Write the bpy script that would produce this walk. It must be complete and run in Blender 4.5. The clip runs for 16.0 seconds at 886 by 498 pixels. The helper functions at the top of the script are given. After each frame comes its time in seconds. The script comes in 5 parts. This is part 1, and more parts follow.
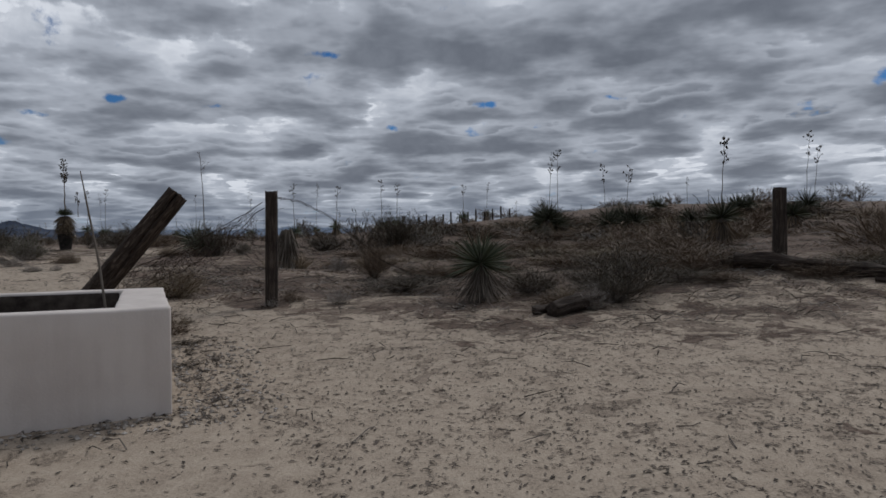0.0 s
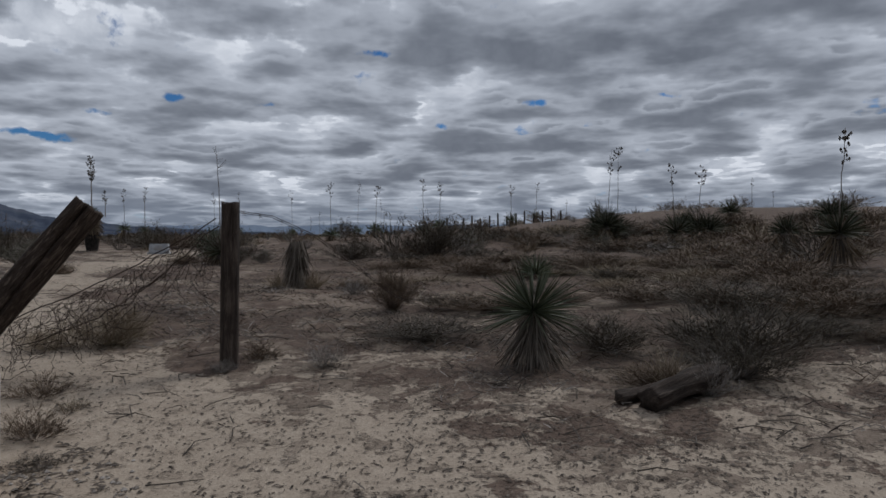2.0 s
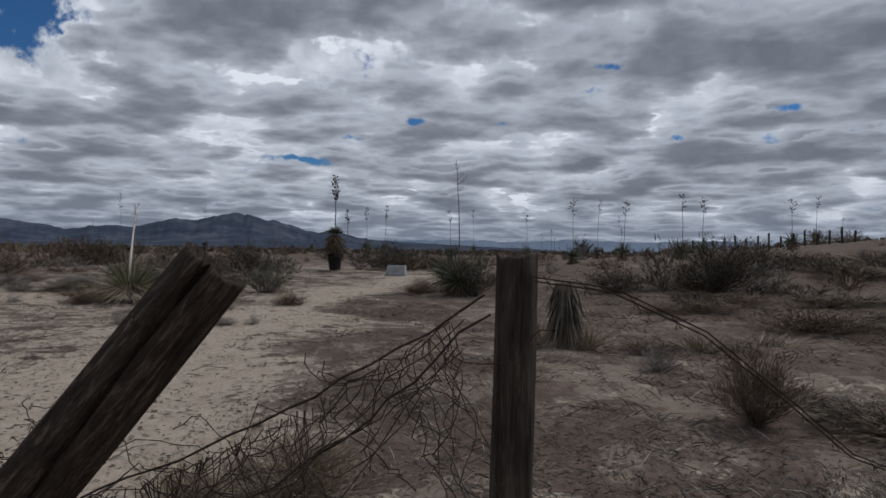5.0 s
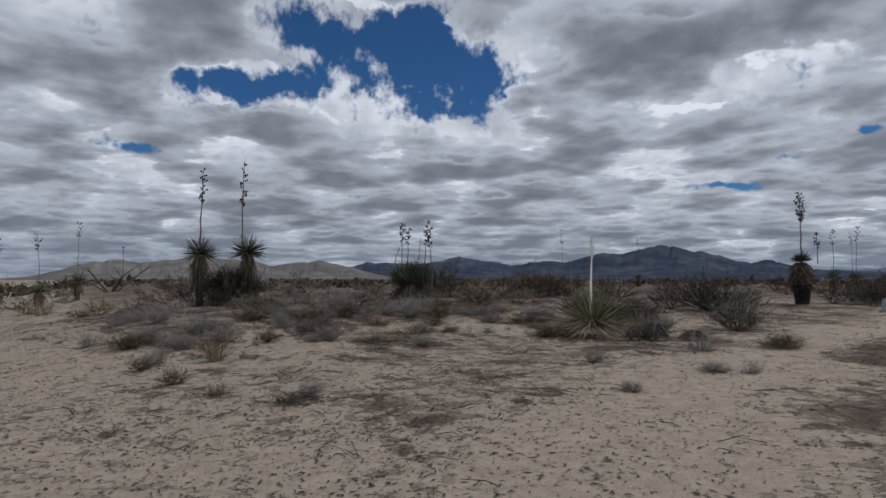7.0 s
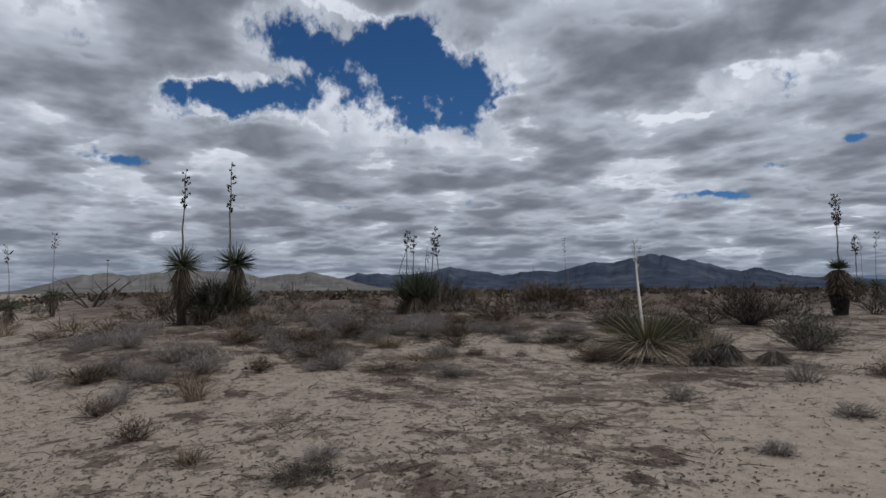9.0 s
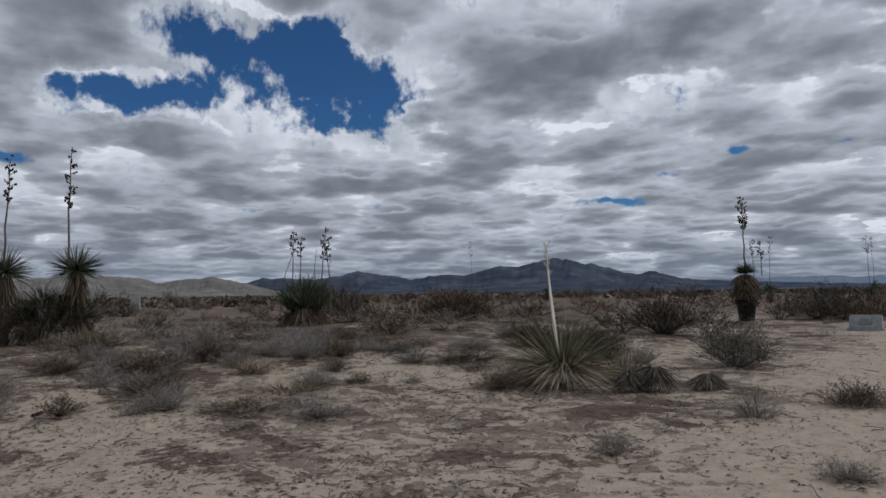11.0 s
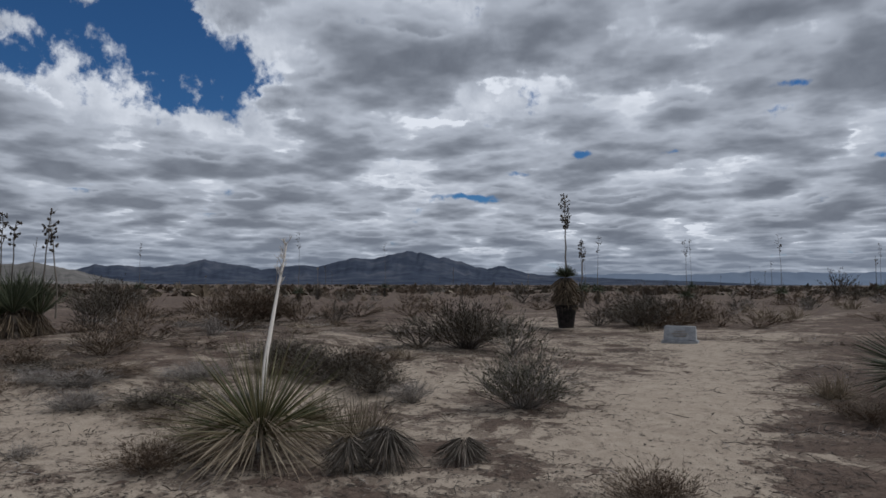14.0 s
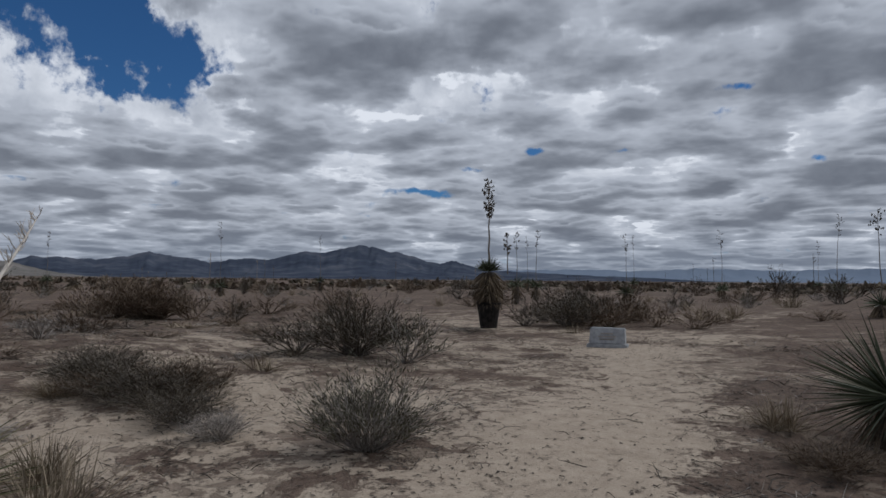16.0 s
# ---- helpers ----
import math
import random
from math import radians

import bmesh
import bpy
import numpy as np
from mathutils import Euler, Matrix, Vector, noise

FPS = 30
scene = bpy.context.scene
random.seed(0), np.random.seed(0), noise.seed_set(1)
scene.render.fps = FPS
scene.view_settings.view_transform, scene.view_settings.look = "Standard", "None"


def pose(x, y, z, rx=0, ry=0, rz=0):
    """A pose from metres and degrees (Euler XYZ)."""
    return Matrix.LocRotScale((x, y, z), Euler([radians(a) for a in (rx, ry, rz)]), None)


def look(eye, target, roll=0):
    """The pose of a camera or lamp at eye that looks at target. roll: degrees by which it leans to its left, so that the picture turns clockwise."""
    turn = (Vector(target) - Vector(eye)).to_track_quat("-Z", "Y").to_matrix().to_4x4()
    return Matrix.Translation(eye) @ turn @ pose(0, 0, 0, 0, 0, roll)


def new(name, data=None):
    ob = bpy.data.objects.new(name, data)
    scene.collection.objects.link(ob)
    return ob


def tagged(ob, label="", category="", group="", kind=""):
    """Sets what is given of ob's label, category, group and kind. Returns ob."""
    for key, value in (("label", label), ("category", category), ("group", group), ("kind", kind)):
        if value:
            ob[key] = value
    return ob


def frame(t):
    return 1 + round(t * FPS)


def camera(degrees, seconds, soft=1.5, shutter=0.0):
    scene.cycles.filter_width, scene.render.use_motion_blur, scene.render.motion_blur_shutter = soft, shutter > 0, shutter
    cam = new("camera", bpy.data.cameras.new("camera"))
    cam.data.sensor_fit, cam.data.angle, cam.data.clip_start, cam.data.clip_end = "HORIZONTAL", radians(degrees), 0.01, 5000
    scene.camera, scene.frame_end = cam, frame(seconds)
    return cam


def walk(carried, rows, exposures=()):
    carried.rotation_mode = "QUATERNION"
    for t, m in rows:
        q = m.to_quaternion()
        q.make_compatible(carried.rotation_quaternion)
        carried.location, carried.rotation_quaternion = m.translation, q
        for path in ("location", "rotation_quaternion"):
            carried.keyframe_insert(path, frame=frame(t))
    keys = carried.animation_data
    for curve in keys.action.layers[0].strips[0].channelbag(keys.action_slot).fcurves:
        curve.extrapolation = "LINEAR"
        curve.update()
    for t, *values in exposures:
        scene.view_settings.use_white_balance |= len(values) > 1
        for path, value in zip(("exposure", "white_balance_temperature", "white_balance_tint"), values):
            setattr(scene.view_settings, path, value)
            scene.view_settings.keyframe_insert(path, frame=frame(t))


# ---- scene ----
cam = camera(67.2, 16.0, 1.6)
PATH = [
    (0, (0.945, 1.391, 1.547), (0.903, 3.39, 1.512), -0.7),
    (0.5, (1.004, 2.13, 1.594), (0.944, 4.129, 1.559), -0.4),
    (1, (1.064, 2.838, 1.661), (0.969, 4.835, 1.623), -0.3),
    (1.5, (1.053, 3.534, 1.745), (0.931, 5.53, 1.7), -0.1),
    (2, (0.997, 4.094, 1.855), (0.813, 6.085, 1.816), 0.0),
    (2.5, (0.878, 4.738, 1.971), (0.634, 6.723, 1.931), 0.1),
    (3, (0.585, 5.314, 2.047), (0.284, 7.291, 2.017), 0.1),
    (3.2, (0.533, 5.521, 2.07), (0.207, 7.494, 2.046), 0.0),
    (5.5, (-0.957, 7.753, 2.164), (-2.046, 9.43, 2.192), 1.2),
    (6, (-1.323, 8.061, 2.145), (-2.692, 9.518, 2.206), 1.4),
    (6.5, (-1.896, 8.219, 2.135), (-3.49, 9.425, 2.214), 1.0),
    (7, (-2.411, 8.155, 2.111), (-4.142, 9.152, 2.202), 0.1),
    (7.5, (-2.98, 8.184, 2.096), (-4.763, 9.083, 2.203), -0.3),
    (8, (-3.478, 8.243, 2.146), (-5.248, 9.167, 2.258), -0.4),
    (8.5, (-3.993, 8.368, 2.175), (-5.74, 9.333, 2.299), -0.4),
    (9, (-4.602, 8.73, 2.18), (-6.318, 9.75, 2.302), -0.4),
    (9.2, (-4.809, 8.935, 2.176), (-6.517, 9.969, 2.301), -0.4),
    (11.3, (-6.329, 10.558, 2.365), (-7.859, 11.84, 2.493), -0.7),
    (11.5, (-6.387, 10.788, 2.414), (-7.897, 12.093, 2.539), -0.6),
    (12, (-6.647, 11.327, 2.446), (-8.103, 12.692, 2.563), -0.7),
    (12.5, (-6.827, 11.873, 2.486), (-8.237, 13.287, 2.6), -0.4),
    (13, (-7.023, 12.532, 2.57), (-8.379, 13.998, 2.675), -0.3),
    (13.5, (-7.243, 13.105, 2.595), (-8.548, 14.617, 2.703), -0.1),
    (14, (-7.318, 13.719, 2.586), (-8.576, 15.27, 2.691), 0.1),
    (14.5, (-7.428, 14.372, 2.594), (-8.645, 15.956, 2.695), 0.2),
    (15, (-7.559, 15.014, 2.583), (-8.755, 16.614, 2.682), 0.3),
    (15.5, (-7.661, 15.736, 2.6), (-8.834, 17.353, 2.693), 0.4),
    (16, (-7.82, 16.369, 2.584), (-8.965, 18.006, 2.674), 0.5),
]
EXPOSURES = ((0, -0.60, 5990, 10), (3, -0.54, 5920, 10), (5.5, -0.49, 5930, 10), (16, -0.49, 5930, 10))
walk(cam, [(t, look(eye, target, roll)) for t, eye, target, roll in PATH], EXPOSURES)

# ---- world, sun ----
SUN_AZ, SUN_EL = 35.0, 50.0
SUN_DIR = Vector((math.sin(radians(SUN_AZ)) * math.cos(radians(SUN_EL)), math.cos(radians(SUN_AZ)) * math.cos(radians(SUN_EL)), math.sin(radians(SUN_EL))))


class Nodes:
    """A short hand for node trees."""

    def __init__(self, tree):
        self.t = tree
        tree.nodes.clear()

    def add(self, kind, ins=None, **props):
        n = self.t.nodes.new(kind)
        if "operation" in props:
            n.operation = props["operation"]
        if "use_clamp" in props:
            n.use_clamp = props["use_clamp"]
        if "interpolation_type" in props:
            n.interpolation_type = props["interpolation_type"]
        if "data_type" in props:
            n.data_type = props["data_type"]
        if "blend_type" in props:
            n.blend_type = props["blend_type"]
        if "attribute_name" in props:
            n.attribute_name = props["attribute_name"]
        for k, v in (ins or {}).items():
            self.put(n.inputs[k], v)
        return n

    def put(self, socket, v):
        if isinstance(v, bpy.types.NodeSocket):
            self.t.links.new(v, socket)
        else:
            socket.default_value = v

    def math(self, op, a, b=0.0, c=None, clamp=False):
        n = self.add("ShaderNodeMath", operation=op, use_clamp=clamp)
        self.put(n.inputs[0], a)
        self.put(n.inputs[1], b)
        if c is not None:
            self.put(n.inputs[2], c)
        return n.outputs[0]

    def vmath(self, op, a, b=(0, 0, 0)):
        n = self.add("ShaderNodeVectorMath", operation=op)
        self.put(n.inputs[0], a)
        self.put(n.inputs[3 if op == "SCALE" else 1], b)
        return n.outputs["Value" if op in ("DOT_PRODUCT", "LENGTH") else "Vector"]

    def noise(self, vec, scale, detail=4.0, rough=0.55, dist=0.0, out=0):
        n = self.add("ShaderNodeTexNoise", {"Vector": vec, "Scale": scale, "Detail": detail, "Roughness": rough, "Distortion": dist})
        return n.outputs[out]

    def ramp(self, fac, stops, mode="LINEAR"):
        n = self.add("ShaderNodeValToRGB", {0: fac})
        cr = n.color_ramp
        cr.interpolation = mode
        while len(cr.elements) < len(stops):
            cr.elements.new(0.5)
        for e, (p, c) in zip(cr.elements, stops):
            e.position = p
            e.color = (*c, 1) if len(c) == 3 else c
        return n.outputs[0]

    def smooth(self, v, lo, hi, a=0.0, b=1.0):
        n = self.add("ShaderNodeMapRange", {0: v, 1: lo, 2: hi, 3: a, 4: b}, interpolation_type="SMOOTHSTEP")
        return n.outputs[0]

    def mix(self, fac, a, b, blend="MIX"):
        n = self.add("ShaderNodeMix", data_type="RGBA", blend_type=blend)
        self.put(n.inputs[0], fac)
        self.put(n.inputs[6], a)
        self.put(n.inputs[7], b)
        return n.outputs[2]


def rgb(*c):
    return (*c, 1.0)


def bearing_dir(az, el):
    """Direction from a bearing (degrees clockwise from +y) and an elevation."""
    return (math.sin(radians(az)) * math.cos(radians(el)), math.cos(radians(az)) * math.cos(radians(el)), math.sin(radians(el)))


def make_world():
    w = bpy.data.worlds.new("world")
    w.use_nodes = True
    scene.world = w
    N = Nodes(w.node_tree)
    d = N.add("ShaderNodeTexCoord").outputs["Generated"]
    air = N.add("ShaderNodeTexSky")
    air.sky_type, air.sun_disc = "NISHITA", False
    air.sun_elevation, air.sun_rotation = radians(SUN_EL), radians(SUN_AZ)
    air.altitude, air.air_density, air.dust_density, air.ozone_density = 1300.0, 1.0, 0.3, 3.0
    sky = air.outputs[0]
    sep = N.add("ShaderNodeSeparateXYZ", {0: d})
    up = N.math("MAXIMUM", sep.outputs[2], 0.0)
    den = N.math("ADD", up, 0.13)
    flat = N.add("ShaderNodeCombineXYZ", {0: N.math("DIVIDE", sep.outputs[0], den), 1: N.math("DIVIDE", sep.outputs[1], den), 2: 0.0}).outputs[0]
    # bearing and height, in which the billows are round
    az = N.math("ARCTAN2", sep.outputs[0], sep.outputs[1])
    q = N.add("ShaderNodeCombineXYZ", {0: N.math("MULTIPLY", az, 3.4), 1: N.math("MULTIPLY", N.math("LOGARITHM", den, 2.71828), 1.25), 2: 2.3}).outputs[0]
    billow = N.math("SUBTRACT", N.noise(q, 6.0, 6.0, 0.58), 0.5)
    wide = N.noise(flat, 0.42, 2.0, 0.5)
    fluff = N.vmath("SCALE", N.vmath("SUBTRACT", N.noise(q, 2.6, 8.0, 0.64, out=1), (0.5, 0.5, 0.5)), 0.13)
    torn = N.vmath("ADD", d, fluff)
    frayed = N.vmath("ADD", d, N.vmath("SCALE", fluff, 0.22))

    def bell(az, el, wide, high, depth):
        c = Vector(bearing_dir(az, el))
        v = torn if high > 1.5 else frayed
        side = Vector((math.cos(radians(az)), -math.sin(radians(az)), 0))
        top = side.cross(c)
        a = N.math("DIVIDE", N.vmath("DOT_PRODUCT", v, tuple(side)), math.sin(radians(wide)))
        b = N.math("DIVIDE", N.vmath("DOT_PRODUCT", v, tuple(top)), math.sin(radians(high)))
        front = N.math("GREATER_THAN", N.vmath("DOT_PRODUCT", v, tuple(c)), 0.3)
        r = N.math("ADD", N.math("MULTIPLY", a, a), N.math("MULTIPLY", b, b))
        g = N.math("POWER", 2.718, N.math("MULTIPLY", r, -1.0))
        return N.math("MULTIPLY", N.math("MULTIPLY", g, depth), front)

    def total(specs):
        out = 0.0
        for spec in specs:
            out = N.math("ADD", out, bell(*spec))
        return out
    holes = total(GAPS)
    thicker = total(MASSES)
    # the thin high layer between the heaps
    veil = N.math("ADD", N.math("MULTIPLY", N.noise(q, 4.0, 6.0, 0.55), 1.0), 0.28)
    light = veil
    # heaps of cloud, sliced from their tops down to their flat bases
    for k in range(SLICES, -1, -1):
        u = k / SLICES
        pk = N.vmath("ADD", N.vmath("SCALE", flat, 1.0 + 0.36 * u), (3.1, 1.7, 0.4 * u))
        body = N.math("ADD", N.noise(pk, 2.3, 4.0, 0.48), N.math("MULTIPLY", billow, 0.20 + 0.20 * u))
        body = N.math("ADD", body, N.math("MULTIPLY", N.math("SUBTRACT", wide, 0.5), 0.30))
        body = N.math("ADD", N.math("SUBTRACT", body, N.math("MULTIPLY", holes, 0.75)), N.math("MULTIPLY", thicker, 0.35))
        over = N.math("SUBTRACT", body, 0.440 + 0.15 * u)
        deep = N.smooth(over, 0.0, 0.20)
        tone_k = N.math("ADD", N.math("MULTIPLY", deep, -0.36 + 0.26 * u), 0.61 + 0.50 * u)
        tone_k = N.math("ADD", tone_k, N.math("MULTIPLY", billow, 0.35))
        light = N.add("ShaderNodeMix", {0: N.smooth(over, -0.016, 0.042), 2: light, 3: tone_k}, data_type="FLOAT").outputs[0]
    light = N.math("SUBTRACT", light, N.math("MULTIPLY", thicker, 0.35))
    dens = N.math("ADD", N.math("MULTIPLY", N.math("SUBTRACT", N.noise(q, 4.2, 8.0, 0.62), 0.5), 1.7), 0.62)
    heaped = N.smooth(over, -0.06, 0.02)
    cover = N.math("MAXIMUM", N.smooth(N.math("SUBTRACT", dens, holes), 0.20, 0.44), heaped)
    torn_out = N.math("ADD", total(SLIVERS), N.math("MULTIPLY", billow, 2.0))
    cover = N.math("MULTIPLY", cover, N.smooth(torn_out, 0.98, 0.62))
    # lit tops are bright, thick bases grey
    tone = N.ramp(light, [(0.0, (0.13, 0.142, 0.168)), (0.22, (0.235, 0.25, 0.282)), (0.45, (0.40, 0.418, 0.455)), (0.70, (0.68, 0.70, 0.74)), (1.0, (1.12, 1.12, 1.13))])
    # low over the horizon everything greys into haze
    low = N.smooth(sep.outputs[2], 0.0, 0.10)
    tone = N.mix(low, N.mix(0.45, tone, rgb(0.28, 0.33, 0.41)), tone)
    clouds = N.add("ShaderNodeBackground", {0: tone, 1: CLOUD_LIGHT})
    blue = N.add("ShaderNodeBackground", {0: N.mix(1.0, sky, rgb(0.50, 0.84, 1.12), "MULTIPLY"), 1: 0.062})
    m = N.add("ShaderNodeMixShader", {0: cover, 1: blue.outputs[0], 2: clouds.outputs[0]})
    N.add("ShaderNodeOutputWorld", {0: m.outputs[0]})


# openings in the cloud: bearing, elevation, half width, half height, depth
SLICES = 7
GAPS = ((-62, 17.3, 9.0, 3.2, 0.72), (-77, 15.8, 4.5, 1.8, 0.52), (-68, 20.8, 7.0, 1.8, 0.50))
# slivers of blue between the heaps
SLIVERS = ((-86, 10.2, 4.6, 0.7, 1.0), (-36.8, 7.5, 3.6, 0.42, 1.0), (-27, 11.0, 1.4, 0.45, 0.85), (-11, 15.2, 1.9, 0.45, 0.8), (2.5, 11.2, 1.5, 0.5, 0.9), (13, 11.4, 1.5, 0.4, 0.95), (-5.5, 9.3, 1.0, 0.4, 0.9),
           (-32, 9.3, 2.0, 0.35, 0.8), (-20, 10.6, 1.6, 0.4, 0.8), (33, 11.2, 2.4, 1.0, 0.9))
# thicker and thinner parts of the deck: bearing, elevation, half width, half height, depth
MASSES = ((-34, 19.0, 7.0, 2.0, 0.16), (-30, 14.5, 12.0, 3.0, -0.12), (-2, 22.0, 24.0, 4.0, 0.12), (12, 15.0, 10.0, 3.0, 0.14), (-60, 12.0, 24.0, 4.0, -0.08))
CLOUD_LIGHT = 0.95
make_world()
lamp = bpy.data.lights.new("sun", "SUN")
lamp.energy, lamp.angle, lamp.color = 2.0, radians(14), (1.0, 0.95, 0.88)
sun_ob = new("sun", lamp)
sun_ob.matrix_world = look(SUN_DIR * 100, (0, 0, 0))


# ---- materials ----
def material(name, build):
    m = bpy.data.materials.new(name)
    m.use_nodes = True
    N = Nodes(m.node_tree)
    out = N.add("ShaderNodeOutputMaterial")
    b = N.add("ShaderNodeBsdfPrincipled", {"Roughness": 0.9, "Specular IOR Level": 0.2})
    N.t.links.new(b.outputs[0], out.inputs[0])
    build(N, b)
    return m


def bump(N, b, height, strength=0.5, distance=0.01):
    n = N.add("ShaderNodeBump", {"Height": height, "Strength": strength, "Distance": distance})
    N.put(b.inputs["Normal"], n.outputs[0])


def plant_mat(name, stops, rough=0.75, trans=0.0):
    """Leaves and twigs: colour by island and by object, with blotches along them."""
    def build(N, b):
        isl = N.add("ShaderNodeNewGeometry").outputs["Random Per Island"]
        obj = N.add("ShaderNodeObjectInfo").outputs["Random"]
        pos = N.add("ShaderNodeTexCoord").outputs["Object"]
        f = N.math("ADD", N.math("MULTIPLY", isl, 0.6), N.math("MULTIPLY", N.noise(pos, 4.0, 3.0), 0.45))
        c = N.ramp(f, stops)
        k = N.math("ADD", 0.8, N.math("MULTIPLY", obj, 0.4))
        c = N.mix(1.0, c, N.add("ShaderNodeCombineColor", {0: k, 1: k, 2: k}).outputs[0], "MULTIPLY")
        N.put(b.inputs["Base Color"], c)
        b.inputs["Roughness"].default_value = rough
    return material(name, build)


def wood_mat(name, dark, mid, light, scale=1.0, stretch=(10, 10, 1.0)):
    def build(N, b):
        pos = N.add("ShaderNodeTexCoord").outputs["Object"]
        mp = N.add("ShaderNodeMapping", {"Vector": pos, "Scale": tuple(s * scale for s in stretch)}).outputs[0]
        grain = N.noise(mp, 3.0, 8.0, 0.65, 0.6)
        fine = N.noise(mp, 14.0, 5.0, 0.6)
        stain = N.noise(pos, 3.5 * scale, 4.0)
        c = N.ramp(N.math("ADD", N.math("MULTIPLY", grain, 0.7), N.math("MULTIPLY", fine, 0.3)), [(0.36, dark), (0.52, mid), (0.70, light)])
        c = N.mix(N.smooth(stain, 0.45, 0.7, 0.0, 0.6), c, rgb(*dark))
        N.put(b.inputs["Base Color"], c)
        bump(N, b, N.math("ADD", grain, N.math("MULTIPLY", fine, 0.6)), 1.0, 0.014)
    return material(name, build)


def sand_build(N, b):
    pos = N.add("ShaderNodeTexCoord").outputs["Object"]
    wild = N.add("ShaderNodeAttribute", attribute_name="wild").outputs["Fac"]
    st = N.add("ShaderNodeMapping", {"Vector": pos, "Scale": (1.0, 1.0, 1.0)}).outputs[0]
    warp = N.vmath("SCALE", N.vmath("SUBTRACT", N.noise(pos, 0.8, 3.0, 0.5, out=1), (0.5, 0.5, 0.5)), 0.8)
    pw = N.vmath("ADD", st, warp)
    broad = N.noise(pos, 0.16, 4.0, 0.55)
    patch = N.noise(pw, 1.5, 7.0, 0.66)
    clod = N.noise(pw, 5.5, 5.0, 0.65)
    grit = N.noise(pos, 60.0, 4.0, 0.7)
    speck = N.add("ShaderNodeTexVoronoi", {"Vector": pos, "Scale": 34.0}).outputs["Distance"]
    sand = N.ramp(N.math("ADD", N.math("MULTIPLY", clod, 0.5), N.math("MULTIPLY", grit, 0.5)),
                  [(0.3, (0.222, 0.174, 0.133)), (0.5, (0.374, 0.307, 0.238)), (0.70, (0.475, 0.398, 0.316))])
    duff = N.ramp(N.math("ADD", N.math("MULTIPLY", clod, 0.6), N.math("MULTIPLY", grit, 0.4)),
                  [(0.3, (0.045, 0.031, 0.024)), (0.5, (0.112, 0.079, 0.060)), (0.72, (0.225, 0.168, 0.132))])
    f = N.math("ADD", N.math("MULTIPLY", patch, 1.05), N.math("SUBTRACT", N.math("MULTIPLY", clod, 0.40), 0.175))
    f = N.math("ADD", f, N.math("MULTIPLY", N.math("SUBTRACT", broad, 0.5), 0.35))
    f = N.math("ADD", f, N.math("MULTIPLY", N.math("SUBTRACT", wild, 0.45), 0.27))
    open_sand = N.smooth(wild, 0.26, 0.06)
    f = N.math("SUBTRACT", f, N.math("MULTIPLY", open_sand, 0.10))
    mask = N.smooth(f, 0.575, 0.63)
    c = N.mix(mask, sand, duff)
    # mats of fine litter, a hand to an arm long
    blot = N.noise(N.vmath("ADD", pos, N.vmath("SCALE", warp, 0.5)), 3.6, 8.0, 0.72)
    mats = N.smooth(N.math("ADD", blot, N.math("MULTIPLY", N.math("SUBTRACT", wild, 0.22), 0.26)), 0.55, 0.59)
    c = N.mix(N.math("MULTIPLY", mats, N.math("SUBTRACT", 0.62, N.math("MULTIPLY", open_sand, 0.34))), c, duff)
    c = N.mix(N.math("MULTIPLY", N.smooth(speck, 0.22, 0.12), 0.35), c, rgb(0.09, 0.075, 0.062))
    N.put(b.inputs["Base Color"], c)
    b.inputs["Roughness"].default_value = 0.95
    h = N.math("ADD", N.math("MULTIPLY", clod, 0.8), N.math("MULTIPLY", grit, 0.35))
    h = N.math("ADD", h, N.math("ADD", N.math("MULTIPLY", mask, 0.4), N.math("MULTIPLY", mats, 0.45)))
    bump(N, b, h, 0.75, 0.03)


M_SAND = material("sand", sand_build)


def stucco_build(N, b):
    pos = N.add("ShaderNodeTexCoord").outputs["Object"]
    f = N.noise(pos, 2.5, 5.0, 0.6)
    low = N.noise(N.add("ShaderNodeMapping", {"Vector": pos, "Scale": (9.0, 9.0, 0.8)}).outputs[0], 1.0, 4.0)
    c = N.ramp(N.math("ADD", N.math("MULTIPLY", f, 0.6), N.math("MULTIPLY", low, 0.4)), [(0.3, (0.50, 0.445, 0.41)), (0.55, (0.60, 0.545, 0.505)), (0.8, (0.66, 0.61, 0.57))])
    N.put(b.inputs["Base Color"], c)
    bump(N, b, N.math("ADD", N.noise(pos, 60.0, 4.0), N.math("MULTIPLY", f, 2.0)), 0.25, 0.006)


M_STUCCO = material("stucco", stucco_build)


def stone_build(N, b):
    pos = N.add("ShaderNodeTexCoord").outputs["Object"]
    f = N.noise(pos, 9.0, 6.0, 0.65)
    N.put(b.inputs["Base Color"], N.ramp(f, [(0.3, (0.24, 0.25, 0.26)), (0.55, (0.36, 0.37, 0.385)), (0.8, (0.46, 0.47, 0.48))]))
    bump(N, b, f, 0.4, 0.01)


M_STONE = material("granite", stone_build)


def range_build(stops, scale):
    def build(N, b):
        pos = N.add("ShaderNodeTexCoord").outputs["Object"]
        f = N.math("ADD", N.math("MULTIPLY", N.noise(pos, scale, 8.0, 0.62), 0.65), N.math("MULTIPLY", N.noise(pos, scale * 0.18, 3.0), 0.35))
        N.put(b.inputs["Base Color"], N.ramp(f, stops))
        b.inputs["Roughness"].default_value = 1.0
        b.inputs["Specular IOR Level"].default_value = 0.0
    return build


